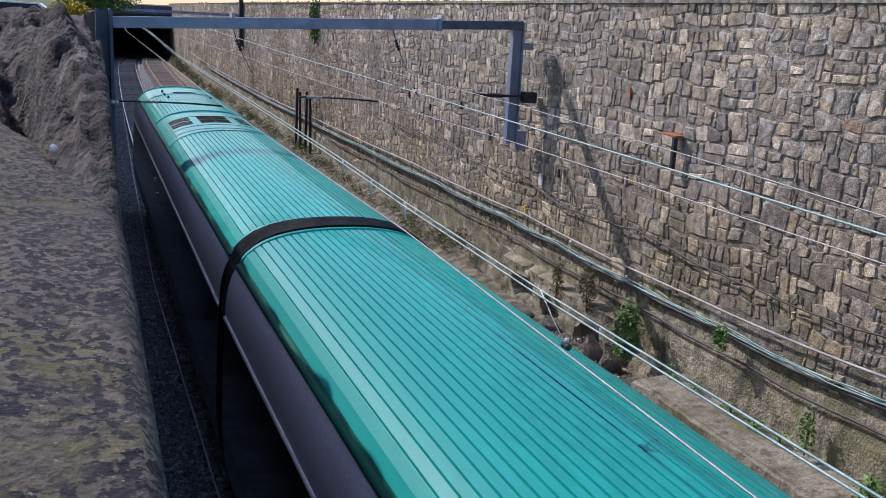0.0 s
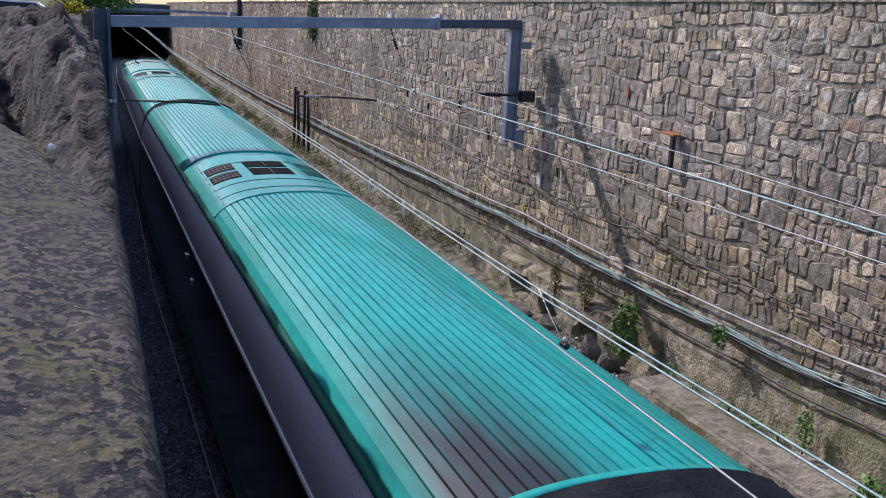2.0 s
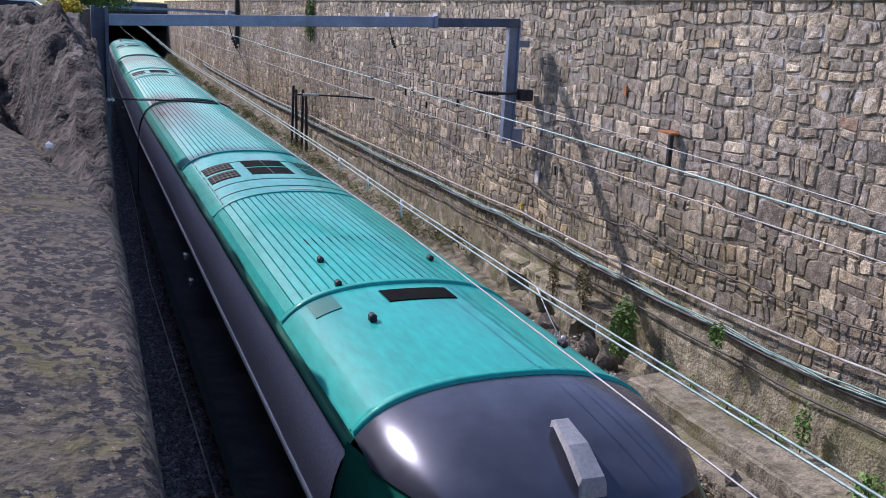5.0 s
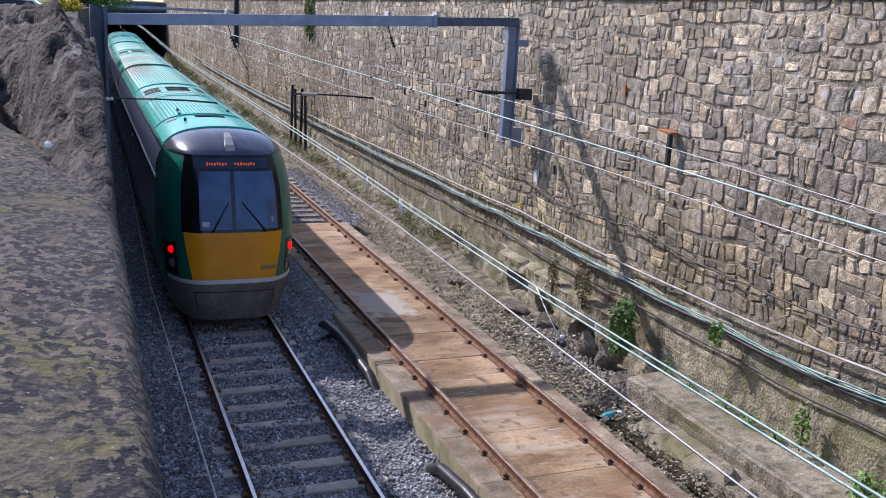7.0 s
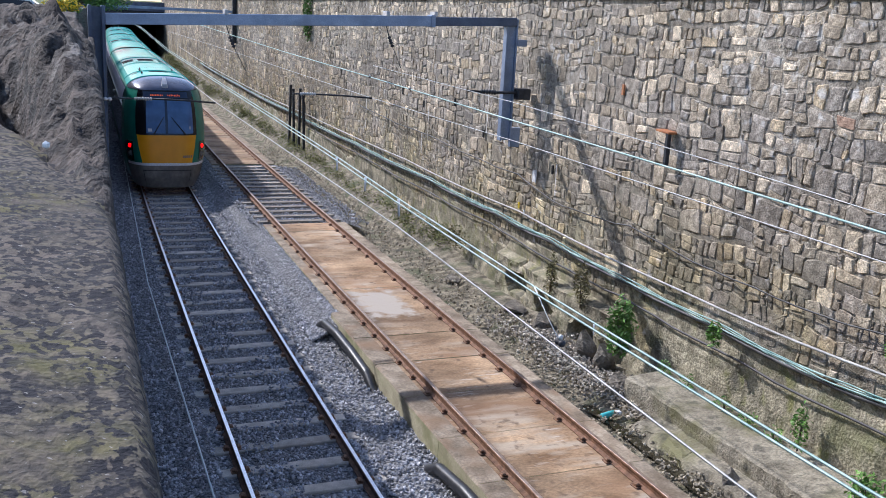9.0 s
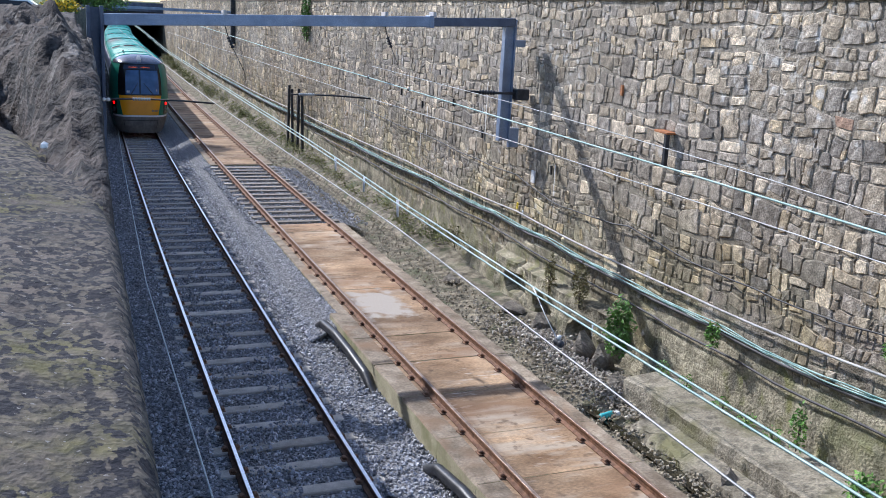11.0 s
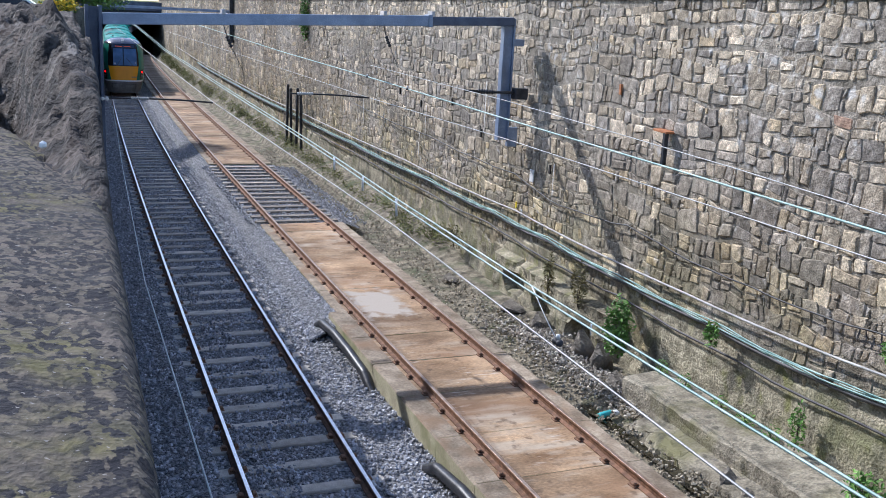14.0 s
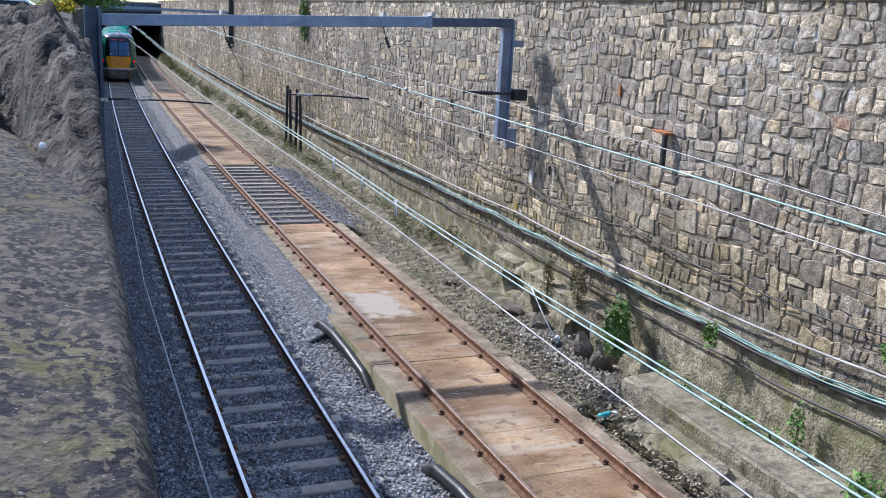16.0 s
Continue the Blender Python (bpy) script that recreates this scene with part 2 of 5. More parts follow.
M_BLUE = mat("faded_turquoise_can", (0.05, 0.42, 0.45), (0.1, 0.55, 0.55), 8, 0.4, bump=0.1)
M_CAR = mat("white_car_paint", (0.75, 0.75, 0.76), (0.8, 0.8, 0.8), 2, 0.25, 0.1, bump=0)
M_CARB = mat("silver_blue_car_paint", (0.35, 0.42, 0.5), (0.42, 0.48, 0.55), 2, 0.25, 0.2, bump=0)
M_WATER = mat("puddle_water", (0.03, 0.025, 0.015), (0.05, 0.045, 0.03), 2, 0.06, bump=0)
M_LIME = mat("lime_run", (0.46, 0.43, 0.38), (0.72, 0.69, 0.64), 9, 0.95, bump=0.6)


# ---- building helpers ----
def cen(y):
    """Sideways place of the running line's centre at y."""
    return 0.00022 * (y + 19.53) ** 2 + (0.0012 * (y - 104) ** 2 if y > 104 else 0.0)


def cen2(y):
    return 3.455 - 0.0058 * y + cen(y)


def wall_x(y):
    return 7.10 - 0.006 * y + 0.00022 * (y + 19.53) ** 2 - 0.0125 * max(0.0, y - 35)


def link(name, bm, material, parent=None, label="", smooth=False):
    me = bpy.data.meshes.new(name)
    bm.to_mesh(me)
    bm.free()
    for m in (material if isinstance(material, (list, tuple)) else (material,)):
        me.materials.append(m)
    if smooth:
        me.polygons.foreach_set("use_smooth", [True] * len(me.polygons))
    ob = new(name, me)
    if parent is not None:
        ob.parent = parent
    if label:
        ob["label"] = label
    return ob


part = link


def mesh(name, verts, faces, material, parent=None, label="", smooth=False):
    me = bpy.data.meshes.new(name)
    me.from_pydata([tuple(v) for v in verts], [], faces)
    for m in (material if isinstance(material, (list, tuple)) else (material,)):
        me.materials.append(m)
    if smooth:
        me.polygons.foreach_set("use_smooth", [True] * len(me.polygons))
    ob = new(name, me)
    if parent is not None:
        ob.parent = parent
    if label:
        ob["label"] = label
    return ob


def box(bm, x0, x1, y0, y1, z0, z1, bev=0.0, m=None):
    r = bmesh.ops.create_cube(bm, size=1.0)
    vs = r["verts"]
    for v in vs:
        v.co = Vector(((x0 + x1) / 2 + v.co.x * (x1 - x0), (y0 + y1) / 2 + v.co.y * (y1 - y0), (z0 + z1) / 2 + v.co.z * (z1 - z0)))
    if bev:
        es = list({e for v in vs for e in v.link_edges})
        r2 = bmesh.ops.bevel(bm, geom=es, offset=bev, segments=1, affect="EDGES")
        vs = list({v for f in r2["faces"] for v in f.verts} | {v for v in vs if v.is_valid})
    if m is not None:
        bmesh.ops.transform(bm, matrix=m, verts=vs)
    return bm


def tube_data(pts, r, seg=6):
    vs, fs = [], []
    pts = [Vector(p) for p in pts]
    for i, p in enumerate(pts):
        d = (pts[min(i + 1, len(pts) - 1)] - pts[max(i - 1, 0)]).normalized()
        a = d.cross(Vector((0, 0, 1)))
        if a.length < 0.01:
            a = Vector((1, 0, 0))
        a.normalize()
        b = a.cross(d)
        rr = r[i] if isinstance(r, (list, tuple)) else r
        for k in range(seg):
            w = 2 * math.pi * k / seg
            vs.append(p + (a * math.cos(w) + b * math.sin(w)) * rr)
    for i in range(len(pts) - 1):
        for k in range(seg):
            k2 = (k + 1) % seg
            fs.append((i * seg + k, i * seg + k2, (i + 1) * seg + k2, (i + 1) * seg + k))
    fs.append(tuple(range(seg - 1, -1, -1)))
    fs.append(tuple((len(pts) - 1) * seg + k for k in range(seg)))
    return vs, fs


def tube(name, pts, r, material, parent=None, label="", seg=6):
    vs, fs = tube_data(pts, r, seg)
    return mesh(name, vs, fs, material, parent, label, True)


def sweep(name, profile, ys, xf, material, parent=None, label="", closed=False, smooth=False, dz=None):
    """A cross-section (x, z) swept along the line."""
    n = len(profile)
    vs = [(xf(y) + x, y, z + (dz(y) if dz else 0)) for y in ys for x, z in profile]
    fs = []
    for i in range(len(ys) - 1):
        for k in range(n if closed else n - 1):
            k2 = (k + 1) % n
            fs.append((i * n + k, i * n + k2, (i + 1) * n + k2, (i + 1) * n + k))
    if closed:
        fs.append(tuple(range(n)))
        fs.append(tuple((len(ys) - 1) * n + k for k in range(n - 1, -1, -1)))
    return mesh(name, vs, fs, material, parent, label, smooth)


def span(a, b, step):
    n = max(1, int(math.ceil((b - a) / step)))
    return [a + (b - a) * i / n for i in range(n + 1)]


def empty(name, x=0.0, y=0.0, z=0.0):
    ob = new(name)
    ob.location = (x, y, z)
    ob.empty_display_size = 0.2
    return ob


rng = random.Random(7)


# ---- the cutting: ground, walls, tracks ----
YS = span(-60, 150, 3.0) + [175, 210]
GROUND = ((-2500, 5.0), (-60, 4.8), (-9, 4.8), (-5.0, 4.9), (-4.6, 4.9), (-2.75, -0.35), (-1.6, -0.26), (1.6, -0.26), (2.0, -0.2), (5.2, -0.1),
          (6.0, -0.02), (7.45, 0.1), (7.5, 6.3), (8.0, 6.6), (14, 6.6), (80, 7.0), (2500, 9))


def ground_sheet():
    ys = YS + [400, 900, 2500]
    vs, fs = [], []
    for y in ys:
        for x, z in GROUND:
            flat = y > 215
            s = cen(min(y, 150)) if abs(x) < 20 else 0
            vs.append((x + s, y, max(z, 5.9) if flat else z))
    n = len(GROUND)
    for i in range(len(ys) - 1):
        for k in range(n - 1):
            fs.append((i * n + k, i * n + k + 1, (i + 1) * n + k + 1, (i + 1) * n + k))
    ob = mesh("ground", vs, fs, [M_GRASS, M_DIRT])
    for p in ob.data.polygons:
        k = p.index % (n - 1)
        p.material_index = 1 if 4 <= k <= 11 else 0
    tagged(ob, "earth sheet with a railway cutting and grassy land above", "ground", kind="structure")


ground_sheet()
bed = sweep("ballast_bed", [(-2.72, -0.2), (-2.2, -0.15), (-1.5, -0.13), (-1.18, -0.13), (-1.02, -0.185), (1.02, -0.185), (1.18, -0.13), (1.5, -0.12), (2.0, -0.08), (2.6, -0.05)],
            span(-40, 140, 1.5), cen, M_BALLAST)
tagged(bed, "grey crushed-stone ballast bed under the running line", "ballast", kind="structure")


def rail(name, off, xf, z, y0, y1, side, top, label):
    """Flat-bottomed rail, top of its head at z."""
    p = [(-0.07, z - 0.155), (0.07, z - 0.155), (0.07, z - 0.14), (0.012, z - 0.115), (0.012, z - 0.045), (0.034, z - 0.035), (0.036, z - 0.006), (0.03, z),
         (-0.03, z), (-0.036, z - 0.006), (-0.034, z - 0.035), (-0.012, z - 0.045), (-0.012, z - 0.115), (-0.07, z - 0.14)]
    p = [(x + off, zz) for x, zz in p]
    root = empty(name, 0, y0, 0)
    ys = span(0, y1 - y0, 2.0)
    xg = lambda q: xf(q + y0)
    sweep("web_and_foot", p, ys, xg, side, root, closed=True)
    head = [(off - 0.028, z - 0.001), (off - 0.025, z + 0.0015), (off + 0.025, z + 0.0015), (off + 0.028, z - 0.001)]
    sweep("rail_head", head, ys, xg, top, root, closed=True)
    return tagged(root, label, "rail", group="rails")


rail("rail", -0.835, cen, 0.0, -40, 140, M_RAIL, M_RAILTOP, "bright-topped running rail with rusty web on ballast")
rail("rail", 0.835, cen, 0.0, -40, 140, M_RAIL, M_RAILTOP, "bright-topped running rail with rusty web on ballast")
rail("rail", -0.835, cen2, 0.45, -12, 140, M_RAIL2, M_RAIL2TOP, "rusty disused siding rail clipped to concrete slab")
rail("rail", 0.835, cen2, 0.45, -12, 140, M_RAIL2, M_RAIL2TOP, "rusty disused siding rail clipped to concrete slab")


def sleepers():
    bm = bmesh.new()
    box(bm, -1.3, 1.3, -0.125, 0.125, -0.32, -0.145, 0.015)
    base = tagged(link("sleeper", bm, M_SLEEPER), "weathered concrete sleeper half sunk in ballast", "sleeper", group="sleepers of the running line")
    y = 22.05 - 0.7698 * 44
    k = 0
    while y < 125:
        ob = base if k == 0 else copy_thing(base, Matrix())
        ob.location = (cen(y), y, rng.uniform(-0.008, 0.012))
        ob.rotation_euler = (0, 0, -0.00044 * (y + 19.5) + rng.uniform(-0.006, 0.006))
        y += 0.7698
        k += 1
    bm = bmesh.new()
    box(bm, -1.25, 1.25, -0.11, 0.11, 0.16, 0.292, 0.012)
    base = tagged(link("timber_sleeper", bm, M_WOOD), "greyed timber sleeper under rusty siding rails", "sleeper", group="sleepers of the siding")
    k = 0
    for a, b in ((27.6, 38.2), (71, 120)):
        y = a
        while y < b:
            ob = base if k == 0 else copy_thing(base, Matrix())
            ob.location = (cen2(y), y, 0)
            ob.rotation_euler = (0, 0, rng.uniform(-0.012, 0.012) - 0.012)
            y += 0.72
            k += 1


sleepers()


def cement_stain(m, at, half, colour):
    """A pale trowelled patch with soft uneven edges in the slab."""
    N, Lk = m.node_tree.nodes, m.node_tree.links
    b = N["Principled BSDF"]
    src = b.inputs["Base Color"].links[0].from_socket
    gp, mp, n = N.new("ShaderNodeNewGeometry"), N.new("ShaderNodeMapping"), N.new("ShaderNodeTexNoise")
    mp.vector_type = "TEXTURE"
    mp.inputs["Location"].default_value, mp.inputs["Scale"].default_value = (*at, 0), (*half, 1000)
    n.inputs["Scale"].default_value, n.inputs["Detail"].default_value = 4.0, 6.0
    Lk.new(gp.outputs["Position"], mp.inputs[0])
    Lk.new(gp.outputs["Position"], n.inputs["Vector"])
    sp = N.new("ShaderNodeSeparateXYZ")
    Lk.new(mp.outputs[0], sp.inputs[0])

    def op(kind, p, q):
        x = N.new("ShaderNodeMath")
        x.operation = kind
        for k, v in ((0, p), (1, q)):
            if hasattr(v, "is_linked"):
                Lk.new(v, x.inputs[k])
            else:
                x.inputs[k].default_value = v
        return x.outputs[0]
    far = op("MAXIMUM", op("ABSOLUTE", sp.outputs[0], 0), op("ABSOLUTE", sp.outputs[1], 0))
    far = op("ADD", far, op("MULTIPLY", op("SUBTRACT", n.outputs["Fac"], 0.5), 1.6))
    q = N.new("ShaderNodeMapRange")
    q.inputs[1].default_value, q.inputs[2].default_value = 1.15, 0.75
    Lk.new(far, q.inputs[0])
    x = N.new("ShaderNodeMix")
    x.data_type = "RGBA"
    Lk.new(q.outputs[0], x.inputs[0])
    Lk.new(src, x.inputs[6])
    x.inputs[7].default_value = (*colour, 1)
    Lk.new(x.outputs[2], b.inputs["Base Color"])


M_PANEL = mat("rust_stained_concrete_panel", (0.19, 0.110, 0.055), (0.44, 0.302, 0.183), 1.3, 0.85, grain=0.6, bump=0.5, fine=26, c3=(0.30, 0.175, 0.095), vary=0.14, wide=0.3, stretch=(0.7, 1.3, 1))
overlay(M_PANEL, (0.50, 0.43, 0.34), 1.9, 0.50, 0.68, (0.35, 0.38, 0.6), stretch=(0.45, 1.7, 1), strength=0.85)
overlay(M_PANEL, (0.60, 0.53, 0.45), 9.0, 0.58, 0.70, (0.9, 0.5, 0.62), stretch=(0.3, 2.0, 1), strength=0.8)
overlay(M_PANEL, (0.10, 0.06, 0.035), 5.0, 0.60, 0.72, strength=0.7)
cement_stain(M_PANEL, (3.55, 19.0), (0.50, 0.95), (0.44, 0.385, 0.325))
M_PANELEDGE = mat("grey_brown_slab_shoulder", (0.19, 0.145, 0.10), (0.37, 0.305, 0.23), 3, 0.88, grain=0.6, bump=0.5, fine=26, c3=(0.25, 0.16, 0.095), vary=0.12, wide=0.25)


def slab(y0, y1, label, left):
    """Siding track slab of cast panels with open joints."""
    root = empty("track_slab", cen2((y0 + y1) / 2), y0, 0)
    z = 0.292
    y = y0
    while y < y1 - 0.2:
        w = rng.uniform(1.35, 1.7)
        e = min(y + w, y1) - 0.014
        lx = -1.36 if (left and y < 17.0) else -1.18
        rx = 1.33
        vs = []
        for yy in (y, (y + e) / 2, e):
            o = cen2(yy) - root.location.x
            h = z + rng.uniform(-0.006, 0.004)
            ch = rng.uniform(0.012, 0.035)
            vs += [(o + lx, yy - y0, -0.25), (o + lx, yy - y0, h - ch), (o + lx + ch, yy - y0, h), (o - 0.97, yy - y0, h), (o + 0.97, yy - y0, h), (o + rx - ch, yy - y0, h), (o + rx, yy - y0, h - ch), (o + rx, yy - y0, -0.25)]
        fs = [(i * 8 + k, i * 8 + k + 1, (i + 1) * 8 + k + 1, (i + 1) * 8 + k) for i in range(2) for k in range(7)] + [tuple(range(8)), tuple(range(23, 15, -1))]
        ob = mesh("slab_panel", vs, fs, [M_PANEL, M_SLABSIDE, M_PANELEDGE], root)
        for f in ob.data.polygons:
            f.material_index = 1 if abs(f.normal.z) < 0.3 else 0 if abs(f.center.x - cen2(y) + root.location.x) < 0.9 else 2
        y += w
    return tagged(root, label, "track slab", kind="structure")


slab(-12, 27.2, "rust-stained concrete track slab with mossy side face", True)
slab(38.4, 70.5, "rust-stained concrete track slab far along the siding", False)


def right_wall_core():
    ys = span(-6, 128, 1.5)
    p = [(0.0, -0.2), (0.0, 1.0), (0.0, 6.99), (-0.05, 7.0), (-0.05, 7.06), (0.5, 7.08), (0.5, 5.5)]
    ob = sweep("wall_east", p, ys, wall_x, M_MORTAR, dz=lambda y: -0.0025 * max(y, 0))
    tagged(ob, "tall grey-brown rubble stone retaining wall of the cutting", "wall", kind="structure")
    return ob


WALL = right_wall_core()


def rock_line(x):
    """Where the worn parapet gives way to bare rock; the joint runs aslant to the track."""
    d = -2.70 - x
    return 4.15 + 5.4 * min(max(d, 0.0), 0.8) + 0.5 * max(0.0, d - 0.8) + 0.35 * noise.noise(Vector((x * 4, 2, 9)))


def west_top(x, y):
    """Height of the ground on the west side: worn parapet, then bare dipping rock with a rounded brow."""
    d = -2.70 - x
    step = rock_line(x)
    t = min(1.0, max(0.0, (y - step) / 3.0))
    k = min(1.0, max(0.0, (y - step + 0.3) / 0.9))
    low = 5.60 + 0.10 * d
    high = 6.25 - 0.006 * max(0, y - 10) - 0.04 * d - 0.18 * max(0.0, 1 - max(d, 0) / 0.16) ** 2
    z = low + (high - low) * t ** 0.8
    u, v = x * 0.17 - y * 0.985, x * 0.985 + y * 0.17
    n = (noise.turbulence(Vector((v * 2.0, u * 0.9, 1)), 5, True) - 0.55) * 0.34 + noise.noise(Vector((x * 3.1, y * 2.3, 8))) * 0.07
    n += (noise.turbulence(Vector((x * 6.0, y * 4.5, z * 5)), 3, True) - 0.55) * 0.10 + noise.noise(Vector((x * 12, y * 9, 7))) * 0.02
    n *= 0.45 if d < 0.12 else 1.0
    a = noise.noise(Vector((x * 9, y * 7, 2))) * 0.012 + noise.noise(Vector((x * 2, y * 1.6, 3))) * 0.02 + noise.noise(Vector((x * 24, y * 18, 1))) * 0.010
    pit = -0.34 * math.exp(-((y - step - 0.75) / 0.6) ** 2) * max(0.0, 0.35 + noise.noise(Vector((x * 3.3, 0, 5))) * 1.6) if -4 < x else 0
    return z + n * k + a * (1 - k) + pit


def west_edge(y):
    e = -2.792 + 0.024 * min(y, 8)
    if y > 5:
        e += min(1, (y - 5) / 3) * (noise.noise(Vector((y * 0.6, 3, 1))) * 0.08 + noise.noise(Vector((y * 1.4, 1, 4))) * 0.03)
    return e + (cen(y) - cen(8)) * 0.95 if y > 8 else e


def west_side():
    """One rugged surface: top, rounded arris and face down to the track, in two stretches."""
    for name, ys, m, label, cat in (("parapet", span(-6, 4.0, 0.05), M_CAP, "lichen-covered worn masonry parapet top", "parapet"),
                                    ("wall_west", span(4.0, 13, 0.05) + span(13.1, 26, 0.12) + span(26.8, 128, 1.6), M_ROCK, "rough dark rock and rubble bank of the cutting", "wall")):
        vs = []
        xs = [0.0, 0.03, 0.07] + [0.11 + 0.045 * i for i in range(24)] + [1.3, 1.5, 1.8, 2.2]
        zs = [0.03, 0.10, 0.25, 0.5, 0.8, 1.2, 1.7, 2.3, 3.0, 3.8, 4.7, 6.1]
        for y in ys:
            e = west_edge(y)
            for d in reversed(xs):
                z = west_top(e - d, y)
                vs.append((e - d, y, z - (0.03 if d == 0 else 0)) if d < 2 else (e - d, y, 4.4))
            top = vs[-1][2]
            for q in zs:
                k = min(1.0, max(0.0, (y - 5) / 2)) * min(1, q * 1.5)
                n = noise.noise(Vector((y * 0.7, q * 0.9, 1))) * 0.16 + noise.noise(Vector((y * 2.4, q * 2.2, 5))) * 0.09
                vs.append((e + 0.012 + (n - 0.05) * k, y, top - q))
        n = len(xs) + len(zs)
        fs = [(i * n + j, i * n + j + 1, (i + 1) * n + j + 1, (i + 1) * n + j) for i in range(len(ys) - 1) for j in range(n - 1)]
        ob = mesh(name, vs, fs, [m, M_CAP], smooth=True)
        if m is M_ROCK:
            for p in ob.data.polygons:
                if p.center.z > 5.2 and p.center.y < rock_line(p.center.x):
                    p.material_index = 1
        tagged(ob, label, cat, kind="structure")


west_side()


def bridge():
    """Road bridge that closes the cutting; the long tunnel behind is added to keep it dark."""
    root = empty("road_bridge", cen(122), 122, 0)
    # deck's dark colour holds its shade; 70 m depth, walls and closed end are unseen additions
    for nm, dims, m, lab in (("deck", (-7, 16, 0, 70, 4.1, 5.35), M_DARKST, "bridge deck with shade in its dark colour"), ("parapet_wall", (-7, 16, -0.25, 0.1, 5.35, 6.4), M_STEELD, "blue-grey bridge parapet"),
                             ("abutment", (-4.6, -2.9, 0.2, 70, -0.3, 4.1), M_CONC, ""), ("abutment", (4.95, 8.0, 0.2, 12, -0.3, 4.1), M_CONC, ""), ("abutment", (14, 16, 12, 70, -0.3, 4.1), M_CONC, ""),
                             ("wing_wall", (8.0, 16, 11, 12, -0.3, 4.1), M_CONC, ""), ("end_wall", (-7, 16, 69, 70, -0.3, 4.1), M_MORTAR, "")):
        bm = bmesh.new()
        box(bm, *dims)
        part(nm, bm, m, root, lab)
    return tagged(root, "grey flat road bridge over the tracks", "bridge", kind="structure")


bridge()


# ---- overhead line ----
def gantry():
    root = empty("gantry", 0, 20, 0)
    bm = bmesh.new()
    for x0, x1 in ((-2.26, -2.19), (-2.02, -1.95)):
        box(bm, x0, x1, -0.15, 0.15, 0.0, 6.33, 0.01)
    box(bm, -2.19, -2.02, -0.02, 0.02, 0.0, 6.3)
    # the post's shade is put into its navy colour
    part("left_post", bm, M_STEELD, root, "steel post with shade in its navy colour")
    bm = bmesh.new()
    for x0, x1 in ((6.60, 6.64), (6.84, 6.88)):
        box(bm, x0, x1, -0.09, 0.09, 3.75, 6.5, 0.008)
    box(bm, 6.64, 6.84, -0.015, 0.015, 3.76, 6.49)
    part("right_post", bm, M_STEEL, root)
    bm = bmesh.new()
    box(bm, 6.88, 7.12, -0.1, 0.1, 5.9, 6.05, 0.01)
    part("wall_bracket", bm, M_STEEL, root)
    bm = bmesh.new()
    box(bm, 6.88, 7.12, -0.06, 0.06, 3.6, 4.05, 0.01)
    part("wall_bracket", bm, M_STEEL, root)
    a, b = Vector((-1.95, 0, 6.08)), Vector((6.83, 0, 6.44))
    bm = bmesh.new()
    ang = math.atan2(b.z - a.z, b.x - a.x)
    L = (b - a).length
    M = Matrix.Translation(a) @ Matrix.Rotation(-ang, 4, "Y")
    box(bm, 0, 6.75, -0.13, 0.13, -0.11, 0.11, 0.01, M)
    part("beam", bm, M_STEEL, root)
    bm = bmesh.new()
    # end piece lies in dimmer light, so it takes the darker steel colour
    box(bm, 6.75, L, -0.11, 0.11, -0.10, 0.085, 0.01, M)
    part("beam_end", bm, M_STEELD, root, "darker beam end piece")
    bm = bmesh.new()
    box(bm, 6.70, 6.80, -0.15, 0.15, -0.13, 0.13, 0.008, M)
    part("beam_splice", bm, M_STEEL, root)
    return tagged(root, "blue-grey galvanised steel portal gantry for overhead wires", "gantry")


gantry()


def wires():
    def w(name, pts, r, m, label):
        tagged(tube(name, pts, r, m, seg=5), label, "wire", group="overhead wires")
    w("contact_wire", [(0.1, y, z) for y, z in ((-6, 4.15), (3.2, 4.31), (8.4, 4.47), (20, 4.55), (27, 4.69), (35, 4.84))] + [(0.7, 60, 4.9), (2.6, 95, 4.6)], 0.0075, M_WIREG, "grey contact wire over the running line")
    for dx in (-0.035, 0.035):
        w("messenger_wire", [(0.1 + dx, y, z) for y, z in ((-6, 4.66), (2.57, 4.65), (5.6, 4.66), (8.4, 4.72), (10.6, 4.79), (13.7, 4.86), (18, 4.94), (28.5, 5.15), (36.8, 5.5))] + [(0.9 + dx, 62, 5.6)], 0.0075, M_WIRE, "pale green twin messenger wire over the running line")
    w("messenger_wire", [(3.5, y, z) for y, z in ((-6, 4.75), (5.8, 4.88), (8.7, 4.93), (13.2, 4.99), (17.6, 5.06), (20.2, 5.10), (28.5, 5.2), (47, 5.53))] + [(4.4, 70, 5.7)], 0.0125, M_WIRE, "thick verdigris feeder wire over the siding")
    w("thin_wire", [(3.5, y, z) for y, z in ((-6, 4.6), (5.8, 5.03), (7.8, 5.11), (11.3, 5.21), (13.1, 5.26), (20, 5.36))], 0.006, M_WIREG, "thin grey wire over the siding")
    w("contact_wire", [(3.5, y, z) for y, z in ((-6, 4.6), (5.7, 4.64), (13, 4.69), (20.1, 4.66), (36, 4.75), (60, 4.8))], 0.0075, M_WIREG, "thin grey contact wire over the siding")


wires()


# ---- the train ----
LEN = 23.0
SIDE = [(1.24, 0.42), (1.38, 0.95), (1.42, 1.45), (1.405, 2.3), (1.375, 2.85), (1.325, 3.2), (1.245, 3.455)]


def roof_z(x):
    u = abs(x) / 1.22
    return 3.90 - 0.24 * u ** 2.4 - 0.14 * u ** 8


